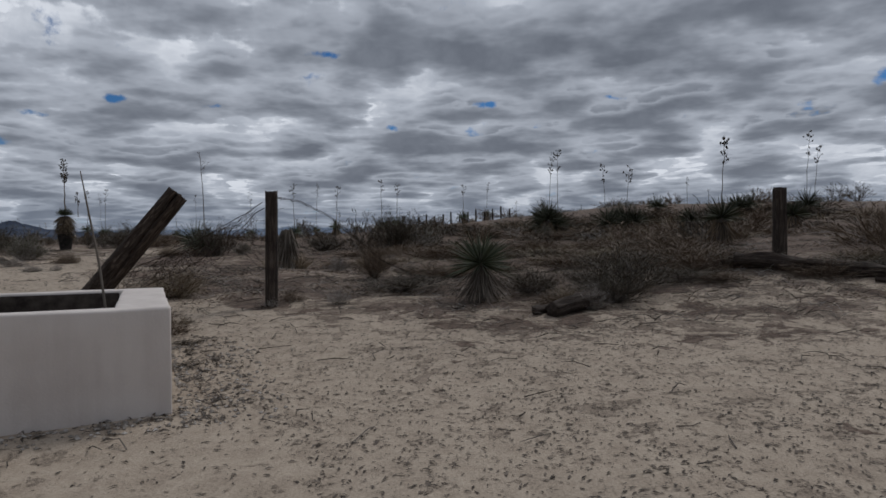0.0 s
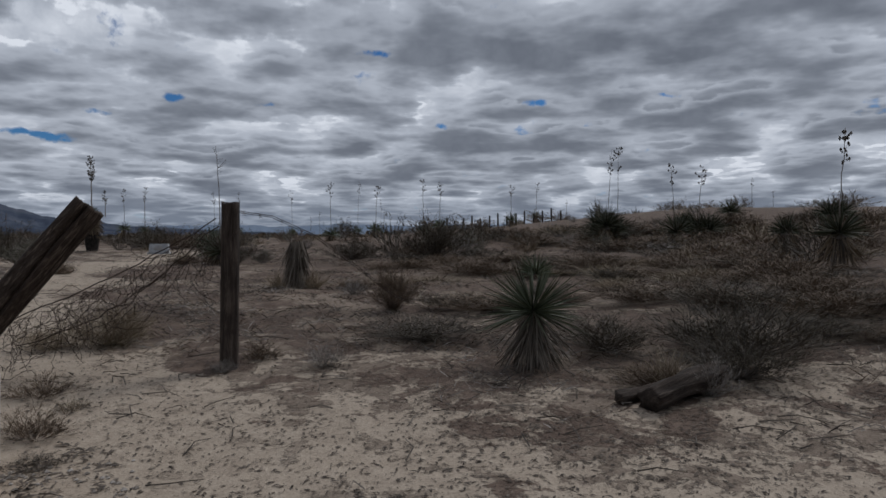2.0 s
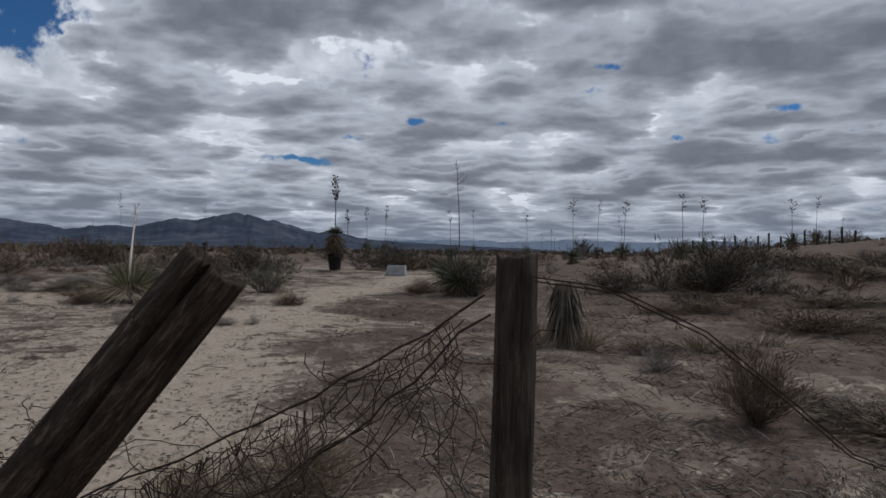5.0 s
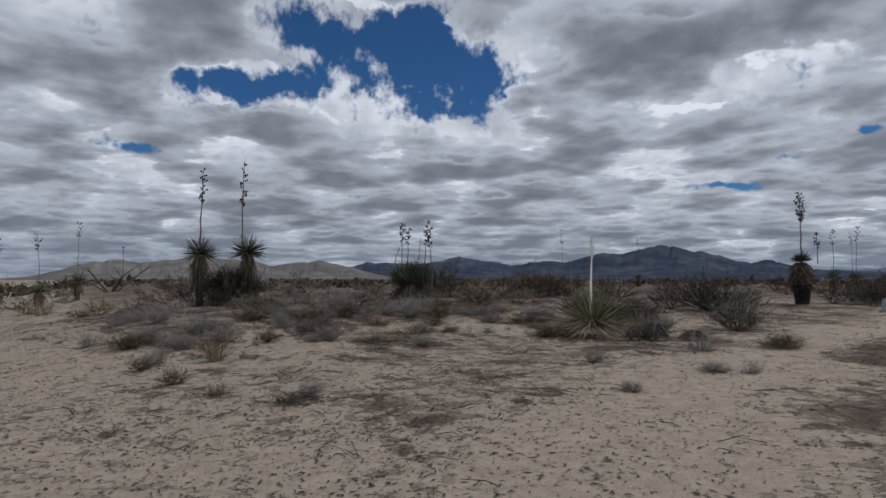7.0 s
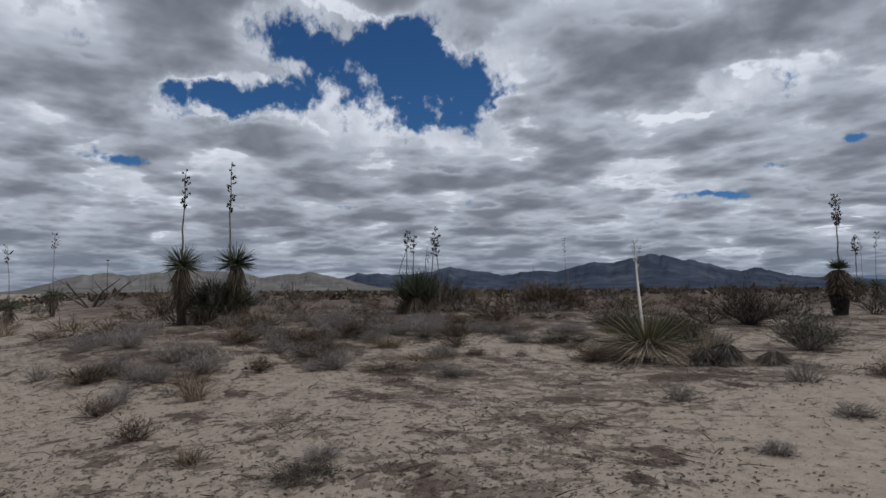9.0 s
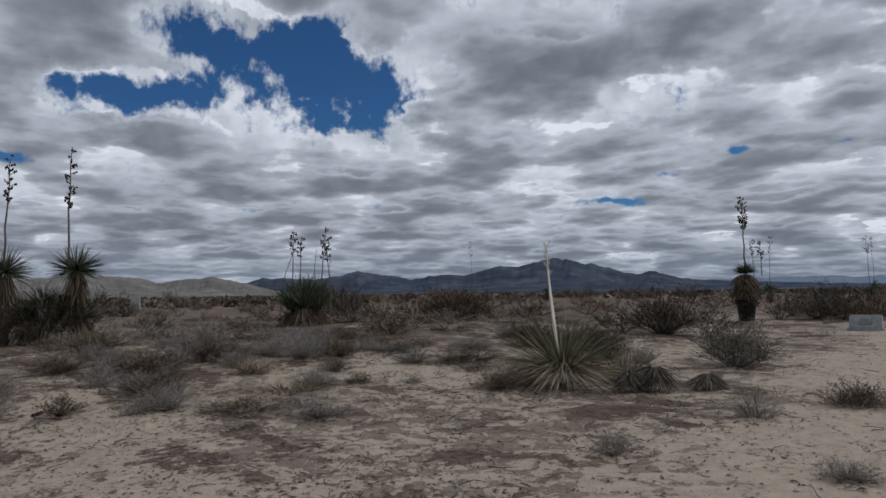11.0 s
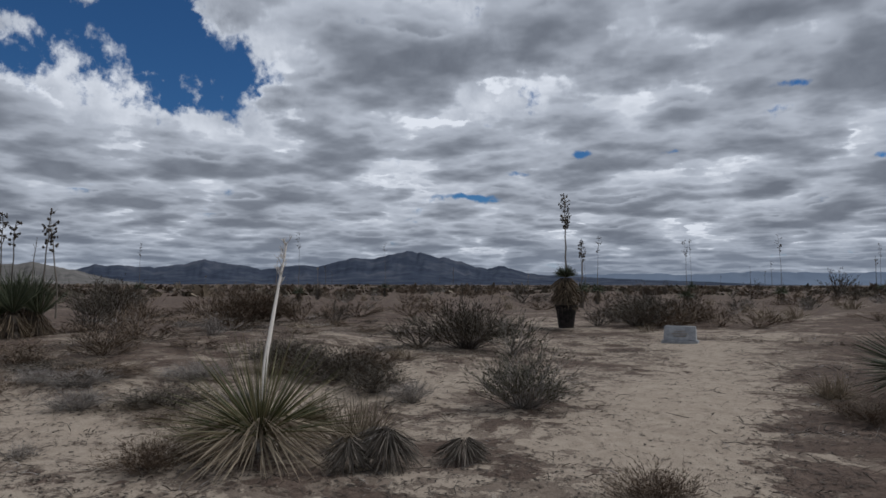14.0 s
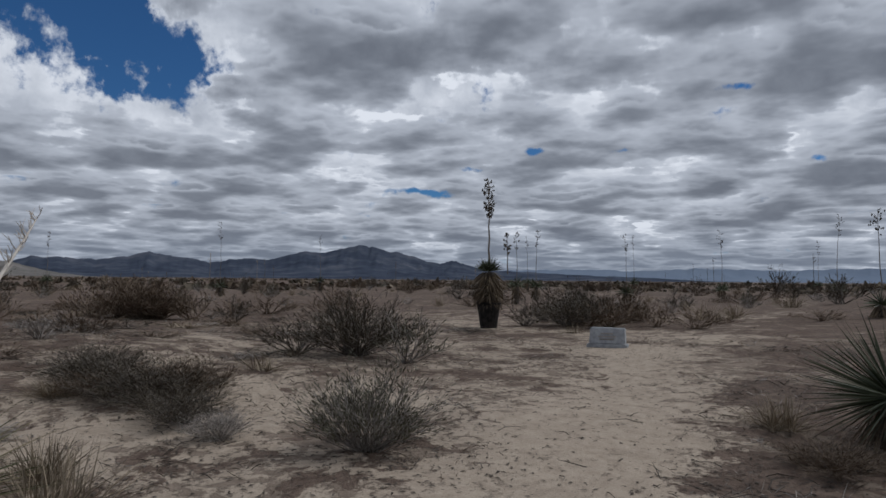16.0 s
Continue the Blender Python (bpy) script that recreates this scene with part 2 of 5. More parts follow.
# aerial haze is painted into the base colour of the two blue ranges
M_RANGE = material("rock_hazed", range_build([(0.36, (0.036, 0.045, 0.066)), (0.5, (0.056, 0.068, 0.096)), (0.66, (0.115, 0.124, 0.15))], 0.009))
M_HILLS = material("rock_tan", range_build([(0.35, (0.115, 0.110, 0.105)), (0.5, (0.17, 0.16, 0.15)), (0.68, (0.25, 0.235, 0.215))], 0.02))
M_FAR = material("rock_far_hazed", range_build([(0.3, (0.16, 0.20, 0.27)), (0.7, (0.20, 0.245, 0.31))], 0.004))

M_YUCCA = plant_mat("yucca_green", [(0.2, (0.036, 0.044, 0.027)), (0.55, (0.080, 0.095, 0.056)), (0.9, (0.19, 0.195, 0.125))], 0.5)
M_YUCCA_DARK = plant_mat("yucca_dark", [(0.2, (0.022, 0.025, 0.015)), (0.55, (0.05, 0.054, 0.032)), (0.9, (0.11, 0.105, 0.065))], 0.6)
M_AGAVE = plant_mat("yucca_yellow", [(0.15, (0.03, 0.038, 0.016)), (0.45, (0.075, 0.082, 0.036)), (0.7, (0.17, 0.15, 0.075)), (0.95, (0.31, 0.25, 0.15))], 0.5)
M_SKIRT = plant_mat("dead_leaves", [(0.2, (0.06, 0.047, 0.034)), (0.55, (0.14, 0.105, 0.07)), (0.9, (0.25, 0.19, 0.125))], 0.85)
M_SKIRT_GREY = plant_mat("dead_leaves_grey", [(0.2, (0.05, 0.042, 0.034)), (0.55, (0.125, 0.106, 0.086)), (0.9, (0.25, 0.215, 0.178))], 0.85)
M_STALK = plant_mat("stalk", [(0.2, (0.09, 0.075, 0.06)), (0.6, (0.17, 0.145, 0.12)), (0.9, (0.26, 0.23, 0.19))], 0.8)
M_WHITE = plant_mat("bleached_stalk", [(0.2, (0.46, 0.41, 0.36)), (0.6, (0.60, 0.55, 0.49)), (0.9, (0.68, 0.63, 0.57))], 0.75)
M_POD = plant_mat("seed_pods", [(0.2, (0.04, 0.034, 0.028)), (0.6, (0.085, 0.072, 0.06)), (0.9, (0.15, 0.13, 0.11))], 0.8)
M_TWIG = plant_mat("twigs", [(0.2, (0.05, 0.042, 0.035)), (0.6, (0.115, 0.098, 0.083)), (0.9, (0.20, 0.175, 0.15))], 0.85)
M_GREYTWIG = plant_mat("grey_twigs", [(0.2, (0.15, 0.132, 0.117)), (0.6, (0.27, 0.243, 0.218)), (0.9, (0.42, 0.385, 0.345))], 0.85)
M_SALT = plant_mat("grey_green", [(0.2, (0.066, 0.061, 0.043)), (0.6, (0.138, 0.128, 0.092)), (0.9, (0.23, 0.214, 0.163))], 0.8)
M_DARK = plant_mat("dark_foliage", [(0.2, (0.036, 0.031, 0.022)), (0.6, (0.094, 0.078, 0.057)), (0.9, (0.16, 0.135, 0.104))], 0.8)
M_BROWN = plant_mat("brown_brush", [(0.2, (0.07, 0.05, 0.036)), (0.6, (0.15, 0.112, 0.08)), (0.9, (0.25, 0.19, 0.14))], 0.85)
M_STRAW = plant_mat("straw", [(0.2, (0.15, 0.117, 0.080)), (0.6, (0.275, 0.222, 0.158)), (0.9, (0.41, 0.345, 0.255))], 0.8)
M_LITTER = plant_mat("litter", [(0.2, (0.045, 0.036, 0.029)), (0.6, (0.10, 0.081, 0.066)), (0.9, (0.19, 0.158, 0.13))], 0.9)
M_PEBBLE = plant_mat("pebbles", [(0.2, (0.22, 0.19, 0.16)), (0.6, (0.36, 0.32, 0.28)), (0.9, (0.55, 0.51, 0.47))], 0.85)
M_LOG = wood_mat("weathered_log", (0.012, 0.008, 0.006), (0.052, 0.038, 0.029), (0.21, 0.162, 0.128), 1.0, (13, 13, 2.0))
M_POST = wood_mat("weathered_post", (0.016, 0.012, 0.010), (0.055, 0.042, 0.034), (0.14, 0.112, 0.092))
M_TROUGH_INSIDE = material("trough_inside", lambda N, b: (N.put(b.inputs["Base Color"], N.ramp(N.noise(N.add("ShaderNodeTexCoord").outputs["Object"], 12.0, 6.0), [(0.3, (0.03, 0.024, 0.02)), (0.7, (0.10, 0.082, 0.068))])),))


def wire_build(N, b):
    pos = N.add("ShaderNodeTexCoord").outputs["Object"]
    N.put(b.inputs["Base Color"], N.ramp(N.noise(pos, 30.0, 3.0), [(0.3, (0.035, 0.025, 0.02)), (0.7, (0.085, 0.062, 0.05))]))
    b.inputs["Metallic"].default_value = 0.4
    b.inputs["Roughness"].default_value = 0.75


M_WIRE = material("rusty_wire", wire_build)


M_POT = material("black_pot", lambda N, b: (N.put(b.inputs["Base Color"], N.ramp(N.noise(N.add("ShaderNodeTexCoord").outputs["Object"], 7.0, 5.0), [(0.35, (0.010, 0.009, 0.009)), (0.7, (0.035, 0.030, 0.027))])),))


# ---- geometry helpers ----
class Soup:
    """Collects vertices and faces for one mesh."""

    def __init__(self):
        self.v, self.f = [], []

    def blade(self, base, way, length, width, droop=0.0, segs=3, roll=0.0):
        """A tapered leaf that bends down by droop."""
        way = Vector(way).normalized()
        side = way.cross(Vector((0, 0, 1)))
        side = side.normalized() if side.length > 1e-3 else Vector((1, 0, 0))
        if roll:
            side = Matrix.Rotation(roll, 3, way) @ side
        p, n = Vector(base), len(self.v)
        step = length / segs
        for i in range(segs):
            k = width * 0.5 * (0.7, 1.0, 0.8, 0.55, 0.4)[min(i, 4)]
            self.v.append(tuple(p - side * k))
            self.v.append(tuple(p + side * k))
            p = p + way * step
            way = (way + Vector((0, 0, -droop / segs))).normalized()
        self.v.append(tuple(p))
        for i in range(segs - 1):
            a = n + 2 * i
            self.f.append((a, a + 1, a + 3, a + 2))
        a = n + 2 * (segs - 1)
        self.f.append((a, a + 1, a + 2))

    def tube(self, pts, radii, sides=4, cap=True):
        n = len(self.v)
        pts = [Vector(p) for p in pts]
        for i, p in enumerate(pts):
            t = (pts[min(i + 1, len(pts) - 1)] - pts[max(i - 1, 0)])
            t = t.normalized() if t.length > 1e-6 else Vector((0, 0, 1))
            a = t.cross(Vector((0.31, 0.87, 0.38)))
            a = a.normalized() if a.length > 1e-3 else Vector((1, 0, 0))
            b = t.cross(a)
            for s in range(sides):
                w = 2 * math.pi * s / sides
                self.v.append(tuple(p + (a * math.cos(w) + b * math.sin(w)) * radii[i]))
        for i in range(len(pts) - 1):
            for s in range(sides):
                self.f.append((n + i * sides + s, n + i * sides + (s + 1) % sides, n + (i + 1) * sides + (s + 1) % sides, n + (i + 1) * sides + s))
        if cap:
            self.f.append(tuple(n + (len(pts) - 1) * sides + s for s in range(sides)))
            self.f.append(tuple(n + sides - 1 - s for s in range(sides)))

    def leaf(self, p, way, length, width, rng):
        """A small two-triangle leaf."""
        way = Vector(way).normalized()
        side = way.cross(Vector((rng.uniform(-1, 1), rng.uniform(-1, 1), rng.uniform(-1, 1))))
        side = side.normalized() * width * 0.5 if side.length > 1e-3 else Vector((width * 0.5, 0, 0))
        p, n = Vector(p), len(self.v)
        mid = p + way * length * 0.5
        self.v += [tuple(p), tuple(mid + side), tuple(p + way * length), tuple(mid - side)]
        self.f.append((n, n + 1, n + 2, n + 3))

    def blob(self, c, r, rng, squash=0.8):
        """A small rough pod or pebble: an octahedron with one cut."""
        n = len(self.v)
        c = Vector(c)
        for d in ((1, 0, 0), (0, 1, 0), (-1, 0, 0), (0, -1, 0), (0, 0, 1), (0, 0, -1)):
            k = r * rng.uniform(0.7, 1.15)
            self.v.append(tuple(c + Vector((d[0] * k, d[1] * k, d[2] * k * squash))))
        for i in range(4):
            self.f.append((n + i, n + (i + 1) % 4, n + 4))
            self.f.append((n + (i + 1) % 4, n + i, n + 5))

    def mesh(self, name, mat, smooth=False):
        m = bpy.data.meshes.new(name)
        m.from_pydata(self.v, [], self.f)
        m.materials.append(mat)
        if smooth:
            m.polygons.foreach_set("use_smooth", [True] * len(m.polygons))
        m.update()
        return m


def part(name, mesh, parent, label=""):
    ob = new(name, mesh)
    ob.parent = parent
    if label:
        ob["label"] = label
    return ob


def thing(name, m, label, category, group="", kind=""):
    ob = new(name)
    ob.empty_display_size = 0.2
    ob.matrix_basis = m
    return tagged(ob, label, category, group, kind)


def at(x, y, turn=0.0, sx=1.0, sz=1.0, dz=0.0):
    """A pose on the ground, with a scale across and a scale up."""
    return Matrix.Translation((x, y, float(ground_z(x, y)) + dz)) @ Matrix.Rotation(turn, 4, "Z") @ Matrix.Diagonal((sx, sx, sz, 1))


def value_noise(x, y, seed):
    """Smooth value noise on arrays."""
    xi, yi = np.floor(x).astype(np.int64), np.floor(y).astype(np.int64)
    xf, yf = x - xi, y - yi
    xf, yf = xf * xf * (3 - 2 * xf), yf * yf * (3 - 2 * yf)

    def h(a, b):
        n = (a * 374761393 + b * 668265263 + seed * 974634777) & 0xFFFFFFFF
        n = ((n ^ (n >> 13)) * 1274126177) & 0xFFFFFFFF
        return ((n ^ (n >> 16)) & 0xFFFF) / 65535.0
    return (h(xi, yi) * (1 - xf) + h(xi + 1, yi) * xf) * (1 - yf) + (h(xi, yi + 1) * (1 - xf) + h(xi + 1, yi + 1) * xf) * yf


# ---- ground ----
GY = [-400, -20, 1.4, 6.1, 7.6, 9.5, 12, 16, 20, 30, 40, 80, 200, 1500, 6000]
GZ = [-2.0, -0.5, 0.1, 0.45, 0.575, 0.72, 0.85, 0.9, 0.97, 1.08, 1.3, 1.55, 1.6, 0.0, -2.0]


def ground_z(x, y):
    """The height of the ground: a bank up to the fence, then a plain that rises to a ridge in the east."""
    x, y = np.asarray(x, float), np.asarray(y, float)
    b = np.interp(y, GY, GZ)
    r = np.clip((y - 18) / 37, 0, 1)
    r = r * r * (3 - 2 * r)
    h = np.clip((x + 14) * 0.082, 0, 2.3)
    k = np.clip((y - 8) / 5, 0, 1)
    k = k * k * (3 - 2 * k)
    b = b + 0.07 * np.clip(x - 1.5, 0, 12) * k * (1 - 0.8 * r)
    v = np.clip((-12.5 - x) / 9, 0, 1)
    v = v * v * (3 - 2 * v)
    b = b + 0.42 * v * np.clip((y - 4) / 6, 0, 1) * np.clip((31 - y) / 8, 0, 1)
    far = np.clip((np.hypot(x, y) - 150) / 600, 0, 1)
    return b + r * h * (1 - far)


TRACK = ((-0.5, 4.5), (-2.6, 8.2), (-5.0, 10.6), (-7.2, 13.6), (-8.6, 17.0), (-9.9, 21.0), (-11.0, 25.0), (-12.5, 30.0))


def track_distance(x, y):
    d = np.full(np.shape(x), 1e9)
    for (ax, ay), (bx, by) in zip(TRACK, TRACK[1:]):
        ux, uy = bx - ax, by - ay
        t = np.clip(((x - ax) * ux + (y - ay) * uy) / (ux * ux + uy * uy), 0, 1)
        d = np.minimum(d, np.hypot(x - ax - t * ux, y - ay - t * uy))
    return d


def wildness(x, y):
    """0 on bare sand, 1 among brush."""
    x, y = np.asarray(x, float), np.asarray(y, float)
    d = track_distance(x, y) + 1.2 * (value_noise(x * 0.6, y * 0.6, 5) - 0.5)
    w = np.clip((d - 0.6 + 0.4 * np.clip((y - 16) / 4, 0, 1)) / 1.3, 0, 1)
    apron = np.clip((y - 7.4 + 1.6 * (value_noise(x * 0.5, y * 0.5, 9) - 0.5)) / 2.4, 0, 1)
    yard = np.clip((x + 4.5) / 2.5, 0, 1)
    w = w * (1 - 0.8 * yard * (1 - apron))
    # litter lies thicker east of the track
    east = np.clip((x - np.interp(y, [q[1] for q in TRACK], [q[0] for q in TRACK]) - 1.0) / 1.4, 0, 1)
    mats = value_noise(x * 0.35, y * 0.6, 15) * 0.6 + value_noise(x * 1.1, y * 1.6, 16) * 0.4
    w = w * (1 - 0.65 * np.clip((11.0 - y) / 2.5, 0, 1) * (1 - east))
    distant = np.clip((d - 7.0) / 9.0, 0, 1)
    return np.clip(w * (0.27 + 0.46 * east + 0.22 * np.clip((y - 15.5) / 4.0, 0, 1) + 0.50 * distant + 0.95 * (mats - 0.5)), 0, 1.1)


def spread(lo, hi, step, reach):
    mid = list(np.arange(lo, hi, step))
    out, s, p = [], step, hi
    while p < reach:
        out.append(p)
        s *= 1.17
        p += s
    out.append(reach)
    left, s, p = [], step, lo - step
    while p > -reach:
        left.append(p)
        s *= 1.17
        p -= s
    left.append(-reach)
    return np.array(left[::-1] + mid + out)


def make_ground():
    xs, ys = spread(-22, 10, 0.13, 4600), spread(0, 36, 0.13, 4600)
    X, Y = np.meshgrid(xs, ys)
    Z = ground_z(X, Y)
    near = np.clip(1 - np.hypot(X + 5, Y - 14) / 90, 0, 1)
    W = wildness(X, Y)
    Z = Z + near * (0.10 * (value_noise(X * 0.35, Y * 0.35, 1) - 0.5) + (0.02 + 0.05 * W) * (value_noise(X * 1.4, Y * 1.4, 2) - 0.5) + (0.02 + 0.022 * W) * (value_noise(X * 3.6, Y * 3.6, 3) - 0.5))
    far = np.clip((np.hypot(X, Y) - 60) / 100, 0, 1)
    Z = Z + far * 0.7 * (value_noise(X * 0.03, Y * 0.03, 4) - 0.5)
    nx, ny = len(xs), len(ys)
    co = np.stack([X.ravel(), Y.ravel(), Z.ravel()], 1)
    i = (np.arange(ny - 1)[:, None] * nx + np.arange(nx - 1)[None, :]).ravel()
    faces = np.stack([i, i + 1, i + nx + 1, i + nx], 1)
    m = bpy.data.meshes.new("ground")
    m.vertices.add(len(co))
    m.vertices.foreach_set("co", co.ravel())
    m.loops.add(faces.size)
    m.loops.foreach_set("vertex_index", faces.ravel().astype(np.int32))
    m.polygons.add(len(faces))
    m.polygons.foreach_set("loop_start", np.arange(0, faces.size, 4, dtype=np.int32))
    m.polygons.foreach_set("use_smooth", np.ones(len(faces), bool))
    m.update(calc_edges=True)
    m.attributes.new("wild", "FLOAT", "POINT").data.foreach_set("value", W.ravel().astype(np.float32))
    m.materials.append(M_SAND)
    tagged(new("ground", m), "pale desert sand with dark plant litter", "ground", kind="structure")


make_ground()


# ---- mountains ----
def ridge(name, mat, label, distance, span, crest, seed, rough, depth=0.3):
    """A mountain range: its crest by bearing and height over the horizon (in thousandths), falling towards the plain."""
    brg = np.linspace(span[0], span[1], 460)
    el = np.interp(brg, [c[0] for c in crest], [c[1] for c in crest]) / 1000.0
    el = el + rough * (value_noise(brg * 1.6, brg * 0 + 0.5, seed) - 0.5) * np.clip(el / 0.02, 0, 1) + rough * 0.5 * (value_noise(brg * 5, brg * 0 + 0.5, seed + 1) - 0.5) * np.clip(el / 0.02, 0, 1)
    rows, K = [], 18
    for k in range(K):
        u = k / (K - 1)
        R = distance * (1 - depth * u)
        fall = (1 - u) ** 1.5
        q = brg + 1.5 * (value_noise(brg * 0.8, brg * 0 + u * 3.0, seed + 5) - 0.5) + 0.8 * u
        fold = np.abs(value_noise(q * 1.1, q * 0 + u * 1.2, seed + 2) - 0.5) * 1.1 + np.abs(value_noise(q * 2.9, q * 0 + u * 3.5, seed + 3) - 0.5) * 0.35
        spur = 1 - 0.55 * fold * math.sin(math.pi * min(1, u * 1.3 + 0.04))
        z = 2.0 + R * np.clip(el, 0, 1) * fall * spur - 6 * u
        rows.append(np.stack([R * np.sin(np.radians(brg)), R * np.cos(np.radians(brg)), z], 1))
    co = np.concatenate(rows)
    n = len(brg)
    faces = [(k * n + i, k * n + i + 1, (k + 1) * n + i + 1, (k + 1) * n + i) for k in range(K - 1) for i in range(n - 1)]
    m = bpy.data.meshes.new(name)
    m.from_pydata(co.tolist(), [], faces)
    m.materials.append(mat)
    m.polygons.foreach_set("use_smooth", [True] * len(m.polygons))
    tagged(new(name, m), label, "mountain", kind="structure")


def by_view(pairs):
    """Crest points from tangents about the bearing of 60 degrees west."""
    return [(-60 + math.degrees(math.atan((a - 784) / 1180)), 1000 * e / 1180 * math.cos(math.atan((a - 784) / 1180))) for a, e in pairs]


ridge("backdrop_mountains", M_RANGE, "desert mountain range on the horizon, blue-grey from painted haze", 3000, (-74, -11), by_view(
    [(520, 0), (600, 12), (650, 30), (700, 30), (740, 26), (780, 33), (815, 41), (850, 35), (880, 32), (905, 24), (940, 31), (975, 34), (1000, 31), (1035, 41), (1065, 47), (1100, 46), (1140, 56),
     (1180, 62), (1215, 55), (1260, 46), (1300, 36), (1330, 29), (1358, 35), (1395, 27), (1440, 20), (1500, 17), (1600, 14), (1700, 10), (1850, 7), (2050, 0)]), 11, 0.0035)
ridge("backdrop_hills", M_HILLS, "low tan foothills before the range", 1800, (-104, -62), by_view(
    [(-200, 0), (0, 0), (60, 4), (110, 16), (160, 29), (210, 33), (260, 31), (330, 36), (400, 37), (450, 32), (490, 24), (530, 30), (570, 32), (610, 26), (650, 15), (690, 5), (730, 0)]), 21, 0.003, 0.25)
ridge("backdrop_far_range", M_FAR, "far mountains with pale blue haze painted into their colour", 4500, (-60, 40), [(-60, 0), (-50, 6), (-42, 9), (-36, 13), (-30, 14), (-24, 16), (-18, 14), (-14, 18), (-8, 15), (-2, 19), (4, 14), (12, 17), (20, 10), (40, 4)], 31, 0.003, 0.1)


# ---- plants ----
def rosette(rng, leaves, length, width, lo, hi, droop, centre=(0, 0, 0), mat=M_YUCCA, segs=3):
    """A ball of stiff blades from one heart; lo and hi bound their rise in degrees."""
    s = Soup()
    for i in range(leaves):
        a = i * 2.39996 + rng.uniform(-0.2, 0.2)
        u = (i + 0.5) / leaves
        sl, sh = math.sin(radians(lo)), math.sin(radians(hi))
        e = math.asin(max(-1, min(1, sl + (sh - sl) * u))) + radians(rng.uniform(-6, 6))
        way = (math.cos(a) * math.cos(e), math.sin(a) * math.cos(e), math.sin(e))
        k = rng.uniform(0.66, 1.08)
        b = Vector(centre) + Vector(way) * width * 1.2
        s.blade(b, way, length * k, width * rng.uniform(0.8, 1.15), droop * rng.uniform(0.5, 1.4) * (1.3 - u), segs, rng.uniform(0.3, 2.8))
    return s.mesh("leaf_rosette", mat)


def skirt(rng, leaves, r, z0, z1, length, width, mat=M_SKIRT, spread_out=0.35):
    """Dead leaves hanging round a trunk."""
    s = Soup()
    for i in range(leaves):
        a = rng.uniform(0, 2 * math.pi)
        z = rng.uniform(z0, z1)
        k = spread_out * rng.uniform(0.5, 2.0)
        b = a + rng.uniform(-0.5, 0.5)
        way = (math.cos(b) * k, math.sin(b) * k, -1 + rng.uniform(0, 0.6))
        s.blade((math.cos(a) * r, math.sin(a) * r, z), way, length * rng.uniform(0.6, 1.1), width, rng.uniform(0.0, 0.5), 3, rng.uniform(0.0, 3.1))
    return s.mesh("skirt", mat)


def trunk_mesh(rng, h, r, mat=M_SKIRT):
    s = Soup()
    n = 8
    s.tube([(rng.uniform(-0.02, 0.02), rng.uniform(-0.02, 0.02), -0.1 + (h + 0.1) * i / n) for i in range(n + 1)], [r * rng.uniform(0.85, 1.1) for i in range(n + 1)], 10)
    return s.mesh("trunk", mat)


def stalk_meshes(rng, h, r, head=0.3, branches=16, pods=True, bend=0.0, z0=0.0, reach=0.22):
    """A flower stalk and its seed head."""
    s, p = Soup(), Soup()
    pts = []
    a = rng.uniform(0, 6.28)
    for i in range(9):
        u = i / 8
        pts.append(Vector((bend * u * u * math.cos(a) + rng.uniform(-0.008, 0.008) * h, bend * u * u * math.sin(a) + rng.uniform(-0.008, 0.008) * h, z0 + h * u)))
    s.tube(pts, [r * (1 - 0.72 * i / 8) for i in range(9)], 5)
    for i in range(branches):
        u = 1 - head * rng.uniform(0.0, 1.0) ** 0.8
        k = min(7, int(u * 8))
        b = pts[k].lerp(pts[k + 1], u * 8 - k)
        w = rng.uniform(0, 6.28)
        size = reach * (0.45 + 0.55 * math.sin(math.pi * min(1, (1 - u) / head))) * rng.uniform(0.6, 1.1)
        tip = b + Vector((math.cos(w) * size, math.sin(w) * size, size * rng.uniform(0.2, 1.1)))
        s.tube([b, b.lerp(tip, 0.5) + Vector((0, 0, -0.01)), tip], [r * 0.3, r * 0.24, r * 0.16], 3, False)
        if pods:
            for j in range(rng.randint(2, 4)):
                q = b.lerp(tip, rng.uniform(0.4, 1.05))
                p.blob(q + Vector((rng.uniform(-0.02, 0.02), rng.uniform(-0.02, 0.02), -0.02)), rng.uniform(0.018, 0.032), rng, 1.5)
    return s.mesh("flower_stalk", M_STALK), (p.mesh("seed_head", M_POD) if pods else None)


